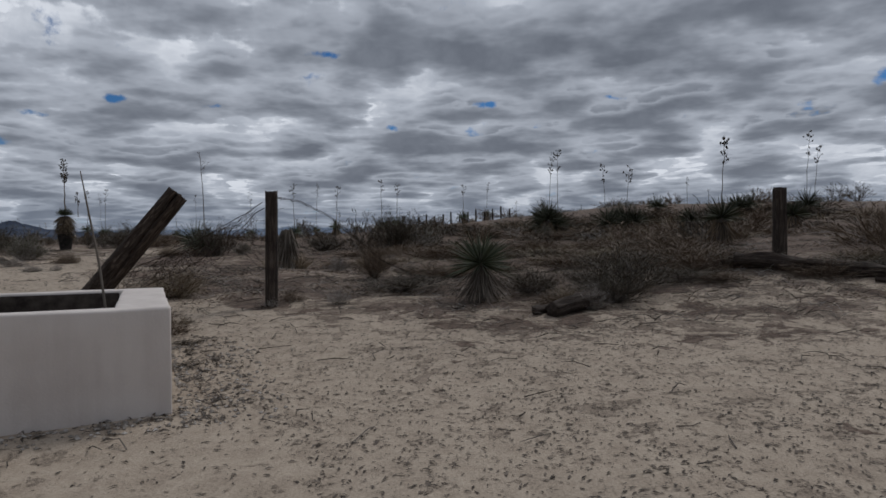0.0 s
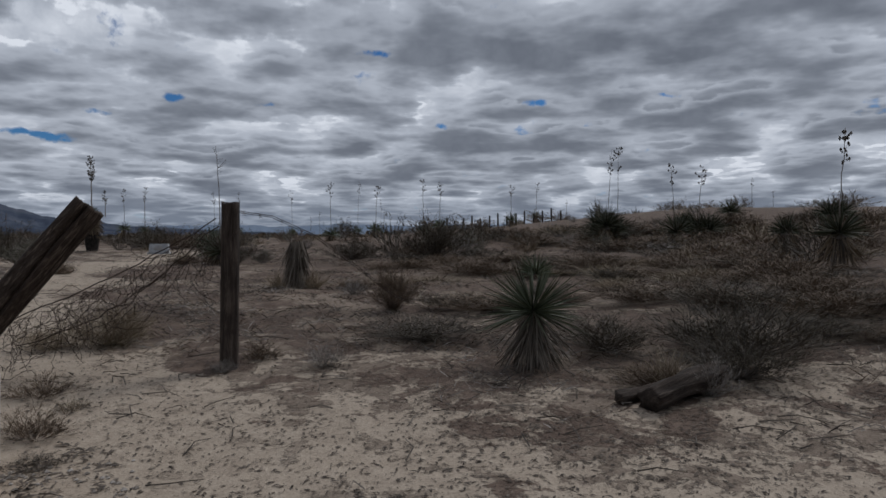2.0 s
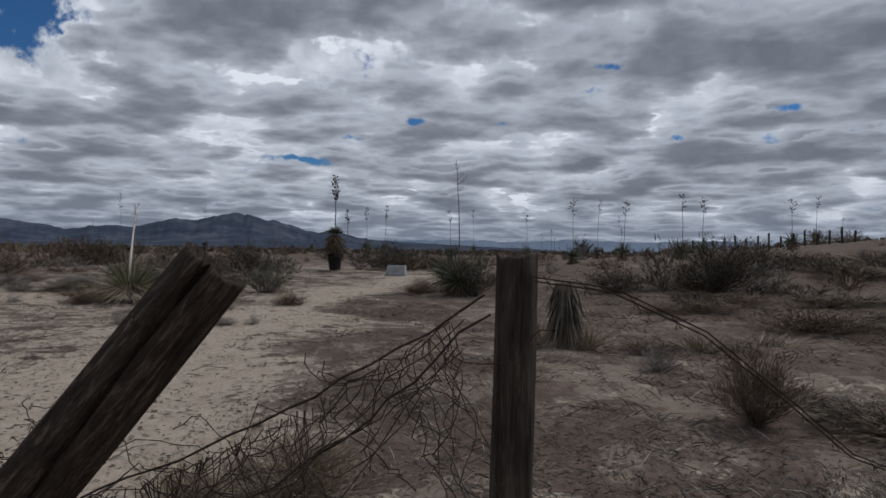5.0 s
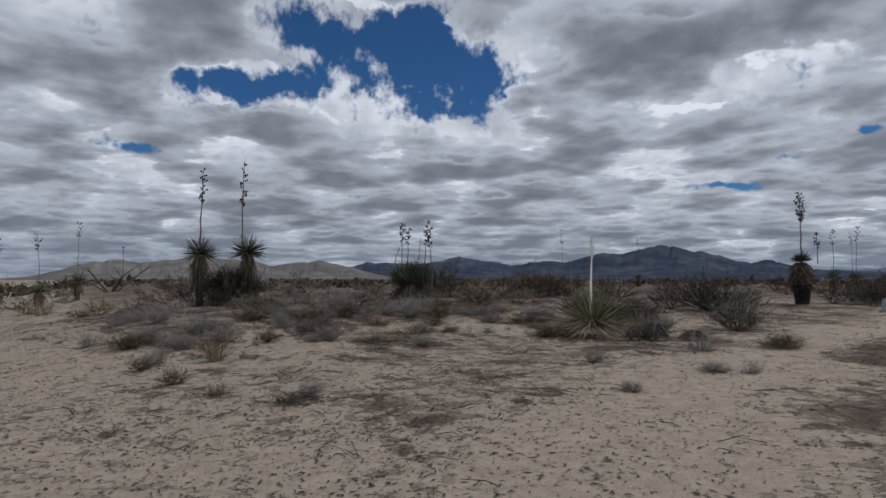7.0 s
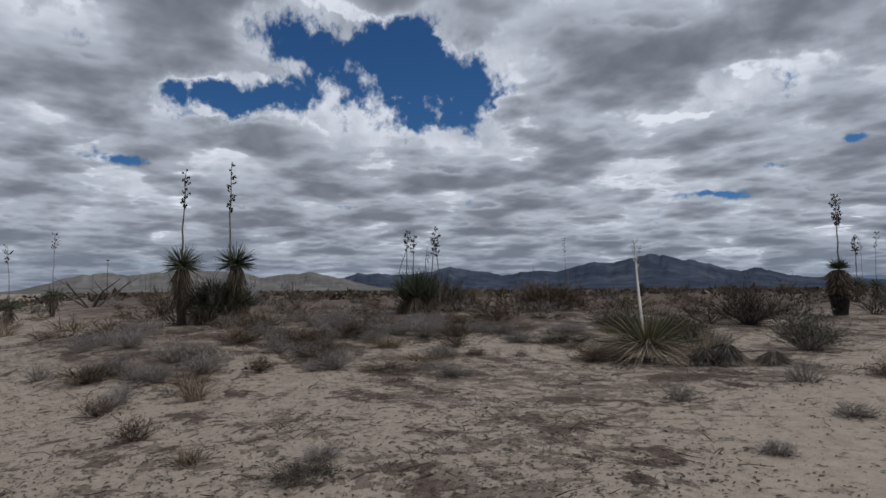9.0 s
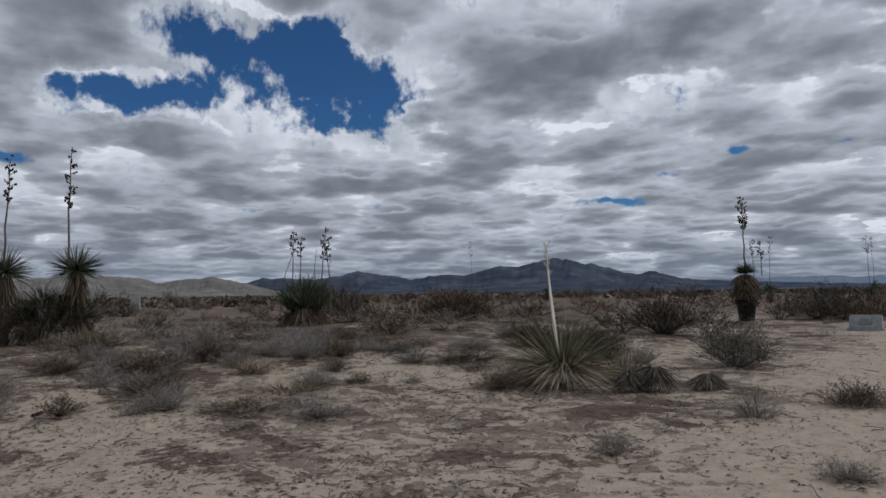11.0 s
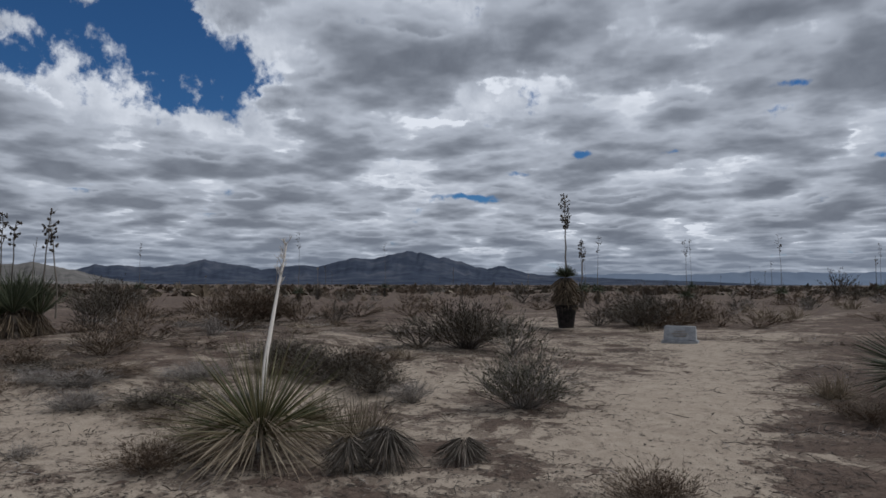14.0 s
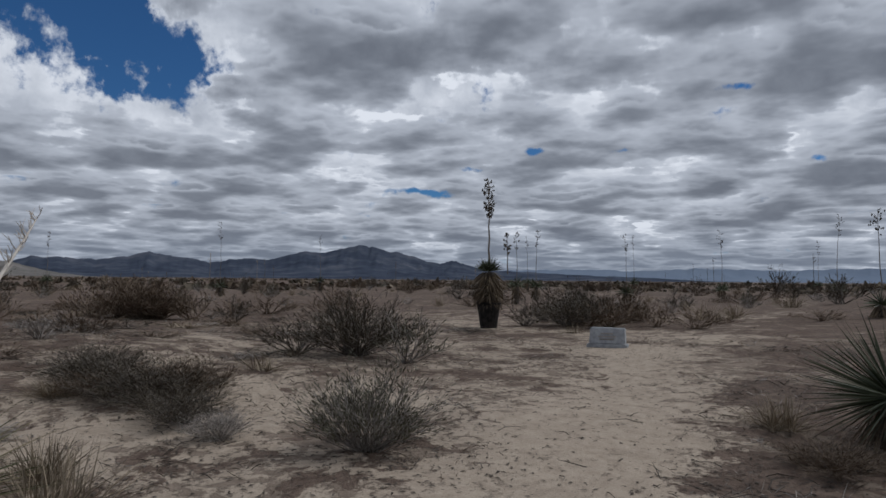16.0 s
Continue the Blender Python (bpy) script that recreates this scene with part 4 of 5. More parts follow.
# ---- shrubs of the plain, each at its place ----
for row in (("darkbrush", 3.10, 10.18, 1.5, 0.62), ("darkbrush", 1.95, 10.50, 1.0, 0.42), ("drygrass", 2.25, 9.35, 0.45, 0.36), ("brush", 2.15, 9.30, 0.7, 0.22), ("snakeweed", -0.55, 9.70, 0.42, 0.26),
            ("brush", -0.53, 13.11, 0.7, 0.72), ("tumbleweed", -2.86, 10.35, 0.75, 0.5), ("tumbleweed", -3.35, 10.10, 0.6, 0.32), ("drygrass", -2.55, 16.10, 0.7, 0.45),
            ("drygrass", -3.25, 16.27, 0.6, 0.4), ("snakeweed", -1.47, 14.85, 0.5, 0.36), ("brush", 7.59, 11.63, 1.0, 0.95), ("creosote", -1.37, 25.69, 2.3, 1.5), ("creosote", -2.68, 26.23, 1.8, 1.4),
            ("saltbush", -0.32, 26.68, 1.6, 1.1), ("creosote", -6.80, 22.68, 1.6, 1.2), ("darkbrush", -7.47, 23.87, 1.2, 0.55), ("saltbush", -6.22, 23.50, 0.7, 0.5),
            ("saltbush", -11.96, 21.10, 1.35, 0.95), ("brush", -11.90, 9.50, 0.45, 0.27), ("drygrass", -10.60, 9.80, 0.42, 0.24), ("snakeweed", -9.90, 15.05, 0.42, 0.27),
            ("snakeweed", -9.70, 17.15, 0.6, 0.37), ("snakeweed", -8.27, 15.63, 0.5, 0.2), ("snakeweed", -7.90, 15.90, 0.3, 0.2), ("brush", -9.24, 18.60, 0.75, 0.36),
            ("snakeweed", -7.84, 13.70, 0.32, 0.16), ("darkbrush", -9.48, 10.40, 0.6, 0.2), ("snakeweed", -9.90, 10.70, 0.4, 0.2), ("creosote", -16.68, 36.86, 2.4, 1.35),
            ("brush", -15.39, 37.31, 1.8, 1.1), ("creosote", -17.78, 36.38, 1.4, 1.0), ("brush", -14.12, 36.77, 1.3, 0.85), ("drygrass", -13.40, 39.38, 1.3, 0.8), ("drygrass", -12.57, 39.89, 1.0, 0.7),
            ("drygrass", -8.95, 24.10, 0.7, 0.45), ("brush", -8.36, 22.86, 0.9, 0.3), ("brush", -7.54, 23.17, 0.9, 0.35), ("creosote", -16.85, 77.39, 3.0, 2.4), ("darkbrush", -3.81, 25.03, 1.8, 0.8),
            ("brush", 0.80, 13.08, 1.6, 0.3), ("brush", 2.91, 13.53, 1.8, 0.32), ("brush", 4.59, 11.61, 1.5, 0.34), ("darkbrush", 0.17, 10.99, 1.3, 0.3), ("brush", 5.38, 15.05, 1.6, 0.5),
            ("darkbrush", 3.76, 12.48, 1.7, 0.36), ("brush", 8.89, 14.39, 1.6, 0.8), ("creosote", 6.78, 17.31, 1.5, 1.1), ("creosote", 5.02, 29.77, 2.6, 1.0), ("creosote", 11.61, 22.77, 1.4, 1.0),
            ("brush", 9.66, 21.54, 2.0, 0.9), ("brush", 5.97, 20.98, 2.0, 0.6), ("drygrass", 8.97, 25.45, 1.6, 1.0), ("brush", 3.08, 19.59, 2.0, 0.45), ("brush", 0.38, 19.20, 2.0, 0.45),
            ("brush", -1.20, 9.95, 0.4, 0.2), ("snakeweed", -1.35, 9.50, 0.26, 0.14), ("darkbrush", -1.60, 7.53, 0.34, 0.10), ("brush", -1.90, 7.95, 0.4, 0.24), ("darkbrush", -1.28, 6.83, 0.30, 0.08),
            ("drygrass", -1.97, 8.43, 0.28, 0.16), ("darkbrush", 2.85, 9.55, 0.9, 0.42), ("snakeweed", 2.5, 9.1, 0.4, 0.3), ("brush", -2.40, 8.70, 0.4, 0.22), ("snakeweed", -18.29, 14.04, 0.84, 0.6), ("snakeweed", -17.72, 13.66, 0.75, 0.42),
            ("snakeweed", -17.54, 15.96, 1.1, 0.55), ("drygrass", -20.63, 13.06, 1.12, 0.66), ("brush", -19.25, 19.07, 1.2, 0.56), ("snakeweed", -16.91, 11.16, 0.6, 0.36),
            ("brush", -16.25, 10.91, 0.5, 0.34), ("snakeweed", -15.34, 10.15, 0.66, 0.33), ("brush", -14.49, 10.50, 0.62, 0.32), ("drygrass", -13.86, 10.41, 0.55, 0.39),
            ("brush", -13.70, 9.28, 0.45, 0.24), ("snakeweed", -16.77, 8.66, 0.5, 0.34), ("snakeweed", -17.98, 15.46, 0.7, 0.34), ("snakeweed", -18.87, 16.92, 0.9, 0.48),
            ("snakeweed", -18.20, 16.60, 0.75, 0.42), ("snakeweed", -23.62, 16.37, 1.2, 0.46), ("snakeweed", -22.52, 14.88, 1.1, 0.5), ("snakeweed", -17.71, 17.46, 0.7, 0.28),
            ("snakeweed", -20.67, 10.40, 0.9, 0.4), ("snakeweed", -19.44, 9.38, 0.8, 0.36), ("brush", -21.86, 9.99, 1.2, 0.4), ("brush", -23.02, 9.17, 1.4, 0.4), ("brush", -19.95, 19.39, 1.15, 0.62),
            ("brush", -28.81, 28.88, 2.9, 1.6), ("brush", -29.25, 28.45, 2.3, 1.45), ("brush", -28.45, 29.25, 2.2, 1.3), ("brush", -27.33, 29.78, 1.9, 1.1), ("brush", -30.04, 27.91, 1.8, 1.3), ("creosote", -24.26, 21.05, 1.0, 1.1), ("brush", -23.65, 21.76, 1.0, 0.85),
            ("creosote", -16.42, 25.79, 2.4, 1.3), ("saltbush", -15.22, 25.85, 1.4, 1.05), ("darkbrush", -17.20, 25.07, 1.6, 0.8), ("darkbrush", -16.52, 21.11, 1.5, 0.55),
            ("darkbrush", -15.31, 20.98, 1.5, 0.62), ("darkbrush", -14.32, 20.75, 1.1, 0.5), ("darkbrush", -17.26, 21.34, 1.2, 0.5), ("snakeweed", -13.43, 20.56, 0.7, 0.36),
            ("drygrass", -13.38, 18.92, 0.6, 0.5), ("drygrass", -13.93, 18.52, 0.6, 0.42), ("drygrass", -13.58, 17.56, 0.8, 0.5), ("drygrass", -13.03, 17.22, 0.6, 0.36), ("brush", -13.15, 16.75, 0.8, 0.36), ("drygrass", -12.2, 18.4, 0.9, 0.7),
            ("creosote", -16.26, 35.10, 2.2, 1.2), ("brush", -15.17, 35.65, 1.6, 1.0), ("creosote", -17.37, 34.35, 1.3, 0.95), ("creosote", -61.00, 21.70, 3.4, 1.6), ("brush", -22.08, 23.62, 1.2, 0.7),
            ("snakeweed", -20.84, 22.18, 1.0, 0.5), ("brush", -26.24, 15.71, 1.5, 0.7), ("brush", -26.98, 11.42, 1.6, 0.7), ("drygrass", -26.42, 9.38, 1.4, 0.7), ("brush", -21.00, 20.87, 1.6, 0.5)):
    shrub(*row)


def clear_of(x, y):
    """Whether a wild shrub may stand there: off the track and the foreground."""
    return track_distance(np.float64(x), np.float64(y)) > 2.6 and y > 12.0


# the plain's shrubs further out
wild = random.Random(21)
made = 0
while made < 400:
    brg, dist = wild.uniform(-104, 44), 14 + 86 * wild.random() ** 1.25
    x, y = -3.5 + dist * math.sin(radians(brg)), 9.0 + dist * math.cos(radians(brg))
    if made >= 290 and dist < 32:
        continue
    if dist < 26 and wild.random() < 0.62 or not clear_of(x, y) and x > -26:
        continue
    made += 1
    k = wild.random()
    big = min(1.0, dist / 45.0)
    if k < 0.34:
        shrub("brush", x, y, wild.uniform(0.7, 1.3 + 1.4 * big), wild.uniform(0.3, 0.55 + 0.7 * big), seed=wild.randint(0, 2))
    elif k < 0.58:
        shrub("snakeweed", x, y, wild.uniform(0.6, 1.4), wild.uniform(0.3, 0.7), seed=wild.randint(0, 2))
    elif k < 0.74:
        shrub("creosote", x, y, wild.uniform(0.9, 1.2 + 1.6 * big), wild.uniform(0.5, 0.7 + 0.9 * big), seed=wild.randint(0, 2))
    elif k < 0.86:
        shrub("drygrass", x, y, wild.uniform(0.6, 1.4), wild.uniform(0.35, 0.8), seed=wild.randint(0, 2))
    else:
        shrub("saltbush", x, y, wild.uniform(0.7, 1.8), wild.uniform(0.4, 1.1), seed=wild.randint(0, 2))


# low brown brush that covers the rise in the east
low = random.Random(77)
for k in range(190):
    x, y = low.uniform(-2.5, 16), 10.6 + 26 * low.random() ** 1.3
    if x < 0.5 and y < 12.5 or y < 9.9 + 0.1 * abs(x):
        continue
    grow = 1 + max(0.0, y - 14) * 0.05
    kind = low.choice(("brush", "darkbrush", "darkbrush", "brush", "brush", "drygrass"))
    shrub(kind, x, y, low.uniform(0.7, 1.5) * grow, low.uniform(0.16, 0.36) * grow, seed=low.randint(0, 2))


for k in range(110):
    x, y = low.uniform(-34, -13), 12 + 22 * low.random()
    if track_distance(np.float64(x), np.float64(y)) < 5.0 or math.hypot(x + 12.7, y - 17.6) < 2.0:
        continue
    shrub(low.choice(("brush", "brush", "snakeweed", "darkbrush", "drygrass")), x, y, low.uniform(0.7, 1.6), low.uniform(0.14, 0.34), seed=low.randint(0, 2))
for x, y, w, h in ((-32.5, 25.2, 2.6, 1.5), (-31.0, 24.6, 2.0, 1.3), (-34.5, 25.4, 2.2, 1.4), (-26.0, 30.5, 1.6, 0.9)):
    shrub("creosote", x, y, w, h, "large brown-green shrub at the plain's edge")


for k in range(70):
    x, y = low.uniform(-24, -13.5), 8.6 + 9.5 * low.random()
    w = low.uniform(0.4, 0.95)
    shrub(low.choice(("snakeweed", "snakeweed", "snakeweed", "brush")), x, y, w, w * low.uniform(0.4, 0.6), seed=low.randint(0, 2))


def far_scrub():
    """Scrub too far off to count, over the plain to the mountains' foot."""
    r = random.Random(33)
    for name, mat, count in (("far_scrub_brown", M_BROWN, 2400), ("far_scrub_dark", M_DARK, 1500), ("far_scrub_straw", M_STRAW, 550)):
        s = Soup()
        for i in range(count):
            brg, dist = r.uniform(-110, 50), 70 * (12 ** (r.random() ** 0.9))
            x, y = -5 + dist * math.sin(radians(brg)), 12 + dist * math.cos(radians(brg))
            z = float(ground_z(x, y)) - 0.3
            w, h = r.uniform(0.5, 2.4), r.uniform(0.4, 1.0) * (1.6 if r.random() < 0.1 else 1.0)
            for j in range(12):
                a, e = r.uniform(0, 6.28), radians(r.uniform(15, 88))
                way = Vector((math.cos(a) * math.cos(e) * w / h, math.sin(a) * math.cos(e) * w / h, math.sin(e)))
                s.leaf((x + r.uniform(-w, w) * 0.3, y + r.uniform(-w, w) * 0.3, z + 0.2), way, h * r.uniform(0.6, 1.1), w * r.uniform(0.3, 0.6), r)
            if r.random() < 0.012:
                hh = r.uniform(3.0, 5.0)
                s.tube([(x, y, z), (x + r.uniform(-0.2, 0.2), y, z + hh)], [0.04, 0.02], 3, False)
                for j in range(6):
                    s.leaf((x, y, z + hh * r.uniform(0.75, 1.0)), (r.uniform(-1, 1), r.uniform(-1, 1), 0.6), 0.3, 0.12, r)
        tagged(new("far_scrub", s.mesh("far_scrub", mat)), "distant low desert scrub across the plain", "scrub", kind="stuff")


far_scrub()


# ---- posts, logs, wire ----
def rough_log(name, length, r0, r1, mat, seed, groove=None, sides=28, rings=36, ragged=0.03, step=0.0, lumpy=0.035):
    """A weathered log along z with grooves, flats and a ragged end."""
    r = random.Random(seed)
    ph = [(r.randint(2, 7), r.uniform(0, 6.28), r.uniform(0.012, 0.05)) for i in range(6)]
    v, f = [], []
    levels = [i / rings for i in range(rings + 1)]
    if step:
        levels = sorted(levels + [1 - (step + d) / length for d in (-0.05, -0.046, -0.042, -0.004, 0.0, 0.004, 0.04, 0.045, 0.05)])
        rings = len(levels) - 1
    for i, u in enumerate(levels):
        rad = r0 + (r1 - r0) * u
        for s in range(sides):
            a = 2 * math.pi * s / sides
            k = 1 + sum(amp * math.sin(n * a + p + u * 1.3 * (1 + n % 2)) for n, p, amp in ph) + lumpy * (noise.noise(Vector((math.cos(a) * 3, math.sin(a) * 3, u * length * 2.2 + seed))))
            if groove:
                ga, gw, gd = groove
                da = (a - ga - 0.25 * math.sin(u * 5) + math.pi) % (2 * math.pi) - math.pi
                wide = gw * (1 + (5 if step else 0) * max(0.0, u - 0.82))
                k -= gd * math.exp(-(da / wide) ** 2) * (0.35 + 0.65 * u) * (1 if step else 1 - 0.6 * max(0.0, u - 0.9) * 10)
                if step and da < 0 and u * length < length - step:
                    k -= 0.17 * min(1, -da * 14) * min(1, (da + 1.1) * 3 if da > -1.1 else 0)
            z = u * length
            if i == rings:
                z += ragged * (noise.noise(Vector((math.cos(a) * 2.5, math.sin(a) * 2.5, seed * 1.7))) + noise.noise(Vector((math.cos(a) * 9, math.sin(a) * 9, seed * 1.1))))
            v.append((math.cos(a) * rad * k, math.sin(a) * rad * k, z))
    for i in range(rings):
        for s in range(sides):
            f.append((i * sides + s, i * sides + (s + 1) % sides, (i + 1) * sides + (s + 1) % sides, (i + 1) * sides + s))
    # end grain: three rings towards a hollowed heart
    last = rings * sides
    for j, (q, dz) in enumerate(((0.86, -0.004), (0.55, -0.028), (0.2, -0.06))):
        n = len(v)
        for s in range(sides):
            x, y, z = v[rings * sides + s]
            v.append((x * q, y * q, length + dz + max(ragged * 0.7, 0.018 if step else 0) * noise.noise(Vector((x * q * 22, y * q * 22, seed + j)))))
        for s in range(sides):
            f.append((last + s, last + (s + 1) % sides, n + (s + 1) % sides, n + s))
        last = n
    f.append(tuple(last + s for s in range(sides)))
    f.append(tuple(sides - 1 - s for s in range(sides)))
    m = bpy.data.meshes.new(name)
    m.from_pydata(v, [], f)
    m.materials.append(mat)
    m.polygons.foreach_set("use_smooth", [True] * len(m.polygons))
    return m


def aim(p, q, spin=0.0):
    """A pose at p whose z axis points to q."""
    w = Vector(q) - Vector(p)
    return Matrix.Translation(p) @ w.to_track_quat("Z", "Y").to_matrix().to_4x4() @ Matrix.Rotation(spin, 4, "Z")


def wire_mesh(paths, r):
    s = Soup()
    for pts in paths:
        s.tube(pts, [r] * len(pts), 4, False)
    return s.mesh("wire", M_WIRE)


def sag(p, q, drop, n=14, wob=0.012, seed=0):
    r = random.Random(seed)
    p, q = Vector(p), Vector(q)
    return [p.lerp(q, i / n) + Vector((r.uniform(-wob, wob), r.uniform(-wob, wob), r.uniform(-wob, wob) - drop * 4 * (i / n) * (1 - i / n))) for i in range(n + 1)]


# leaning gate log
LOG_TIP, LOG_WAY = Vector((-2.345, 9.205, 2.095)), Vector((0.547, 0.29, 0.785)).normalized()
LOG_BASE = LOG_TIP - LOG_WAY * 1.95
face = aim(LOG_BASE, LOG_TIP).to_3x3().transposed() @ Vector((0.62, -0.78, 0.15))
t = thing("leaning_log", aim(LOG_BASE, LOG_TIP, math.atan2(face.y, face.x)), "thick weathered leaning gate log with a split end", "log")
part("log_body", rough_log("log_body", 1.95, 0.142, 0.126, M_LOG, 4, groove=(0.12, 0.075, 0.50), ragged=0.016, sides=110, rings=90, step=0.30), t)
s = Soup()
for zc in (0.62, 0.66):
    s.tube([(0.152 * math.cos(a), 0.152 * math.sin(a), zc + 0.015 * math.sin(3 * a)) for a in [2 * math.pi * i / 20 for i in range(21)]], [0.0035] * 21, 4, False)
part("wire_tie", s.mesh("wire_tie", M_WIRE), t, "rusty wire wound round it")
r = random.Random(17)
s = Soup()
for i in range(22):
    a, z = r.choice((1.6, 1.75, 4.3, 4.5)) + r.uniform(-0.25, 0.25), r.choice((0.78, 0.9, 1.12)) + r.uniform(-0.05, 0.05)
    p = Vector((0.135 * math.cos(a), 0.135 * math.sin(a), z))
    d = Vector((math.cos(a), math.sin(a), r.uniform(-0.6, 0.6)))
    pts = [p.copy()]
    for j in range(r.randint(5, 9)):
        d = (d * 0.7 + Vector((r.uniform(-1, 1), r.uniform(-1, 1), r.uniform(-1, 0.8)))).normalized()
        p = p + d * 0.024
        pts.append(p.copy())
    s.tube(pts, [0.0022] * len(pts), 4, False)
tagged(part("wire_tuft", s.mesh("wire_tuft", M_WIRE), t, "curled loose ends of rusty wire"), kind="stuff")


# upright post
def post(x, y, h, r, label, lean=(0, 0), seed=1, group=""):
    p = thing("fence_post", Matrix.Translation((x, y, float(ground_z(x, y)) - 0.25)) @ Euler((lean[1], lean[0], seed * 0.7)).to_matrix().to_4x4(), label, "fence post", group)
    part("post_body", rough_log("post_body", h + 0.25, r * 1.04, r * 0.97, M_POST, seed, groove=(1.2 + seed, 0.25, 0.25), sides=18, rings=22, ragged=0.035), p)
    return p


post(-1.37, 9.62, 1.42, 0.078, "upright weathered wooden gate post with frayed top", (0.03, 0.0), 2)
post(6.15, 12.25, 1.12, 0.10, "short dark wooden fence post behind a fallen log", (0.0, 0.0), 5)
# far fence across the rise
for i in range(16):
    u = i / 15
    x, y = -4.6 + 9.6 * u, 54 - 1.5 * u
    post(x, y, 0.7 + 0.25 * ((i * 7) % 3) / 2, 0.06, "small dark post of a far fence line", (0.06 * math.sin(i * 2.3), 0), 10 + i % 4, "far fence posts")


def fallen(name, label, p, q, r0, r1, seed):
    p, q = Vector(p), Vector(q)
    p.z, q.z = float(ground_z(p.x, p.y)) + p.z, float(ground_z(q.x, q.y)) + q.z
    t = thing(name, aim(p, q), label, "log")
    part("log_body", rough_log("log_body", (q - p).length, r0, r1, M_POST, seed, groove=(0.6, 0.3, 0.45), sides=24, rings=30, ragged=0.10, lumpy=0.7), t)
    return t


fallen("fallen_log", "dark broken log lying at the brush edge", (1.98, 8.74, 0.06), (2.62, 9.28, 0.12), 0.085, 0.075, 6)
fallen("fallen_log", "short dark split branch on sand", (1.80, 8.86, 0.03), (2.22, 9.12, 0.07), 0.045, 0.04, 7)
fallen("fallen_log", "long weathered trunk lying before the short post", (5.05, 11.35, 0.16), (7.9, 9.7, 0.05), 0.12, 0.07, 8)
fallen("fallen_branch", "pale curved dead branch on the ground", (6.4, 10.2, 0.03), (7.3, 9.5, 0.05), 0.03, 0.02, 9)
fallen("fallen_branch", "pale dead stick lying on sand", (-15.4, 11.5, 0.03), (-14.9, 11.35, 0.12), 0.022, 0.015, 10)
fallen("fallen_branch", "short pale stick by the gate", (-3.2, 10.5, 0.02), (-2.95, 10.3, 0.03), 0.014, 0.01, 11)
# dead yucca stump
t = thing("dead_yucca_stump", at(-2.79, 16.0), "grey dead yucca stump with drooping leaves", "stump")
part("trunk", trunk_mesh(rng, 0.84, 0.11, M_SKIRT_GREY), t)
part("skirt", skirt(rng, 420, 0.11, 0.25, 0.88, 0.46, 0.016, M_SKIRT_GREY, 0.2), t)
# wire netting torn from the gate
t = thing("wire_netting", Matrix.Identity(4), "torn rusty wire netting between log and post", "wire")
A, B = Vector((-1.44, 9.56, 2.0)), Vector((-3.2, 8.98, 1.08))
main = [sag(A, B, 0.07, 18, 0.010, 1), sag(A + Vector((0, 0, -0.05)), B + Vector((0.3, 0.1, -0.12)), 0.16, 18, 0.016, 2)]
part("strand", wire_mesh(main, 0.0045), t)
r = random.Random(5)
web = []
for i in range(7):
    off, drift, p = Vector((0, 0, 0)), Vector((r.uniform(-0.1, 0.1), r.uniform(-0.25, 0.25), r.uniform(-0.35, 0.04))), []
    lo, hi = r.uniform(0.0, 0.35), r.uniform(0.6, 1.0)
    for j in range(15):
        k = lo + (hi - lo) * j / 14
        off = off * 0.8 + Vector((r.uniform(-0.06, 0.06), r.uniform(-0.06, 0.06), r.uniform(-0.08, 0.07)))
        c = A.lerp(B, k) + drift * math.sin(math.pi * k) + off + Vector((0, 0, -0.4 * k * (1 - k)))
        p.append(Vector((c.x, c.y, max(c.z, float(ground_z(c.x, c.y)) + 0.03))))
    web.append(p)
for i in range(95):
    k = r.uniform(0.04, 0.95)
    p = A.lerp(B, k) + Vector((0, 0, -0.4 * k * (1 - k) - r.uniform(0, 0.02)))
    pts = [p.copy()]
    d = Vector((r.uniform(-0.6, 0.3), r.uniform(-0.2, 0.4), -1)).normalized()
    for j in range(r.randint(6, 16)):
        d = (d + Vector((r.uniform(-0.9, 0.9), r.uniform(-0.5, 0.5), r.uniform(-0.55, 0.45)))).normalized()
        p = p + d * 0.055
        if p.z < float(ground_z(p.x, p.y)) + 0.02 or p.z > pts[0].z + 0.05:
            break
        pts.append(p.copy())
    if len(pts) > 2:
        web.append(pts)
part("mesh_web", wire_mesh(web, 0.0023), t)
t = thing("fence_wire", Matrix.Identity(4), "slack rusty barbed wire hanging from the post", "wire")
C = [Vector((-1.30, 9.6, 2.06)), Vector((-1.05, 9.8, 2.02)), Vector((-0.75, 10.1, 1.85)), Vector((-0.45, 10.5, 1.55)), Vector((-0.15, 11.0, 1.22)), Vector((0.3, 11.6, 0.95)), Vector((0.7, 12.0, 0.88))]
part("strand", wire_mesh([C, [c + Vector((0.01, 0.015, 0.012)) for c in C]], 0.004), t)
s = Soup()
for a, b in zip(C, C[1:]):
    for u in (0.25, 0.7):
        q = a.lerp(b, u)
        s.tube([q + Vector((-0.02, 0, 0.025)), q, q + Vector((0.02, 0, -0.025))], [0.002] * 3, 3, False)
        s.tube([q + Vector((0.0, 0.02, 0.025)), q, q + Vector((0, -0.02, -0.025))], [0.002] * 3, 3, False)
tagged(part("barb", s.mesh("barb", M_WIRE), t), kind="stuff")
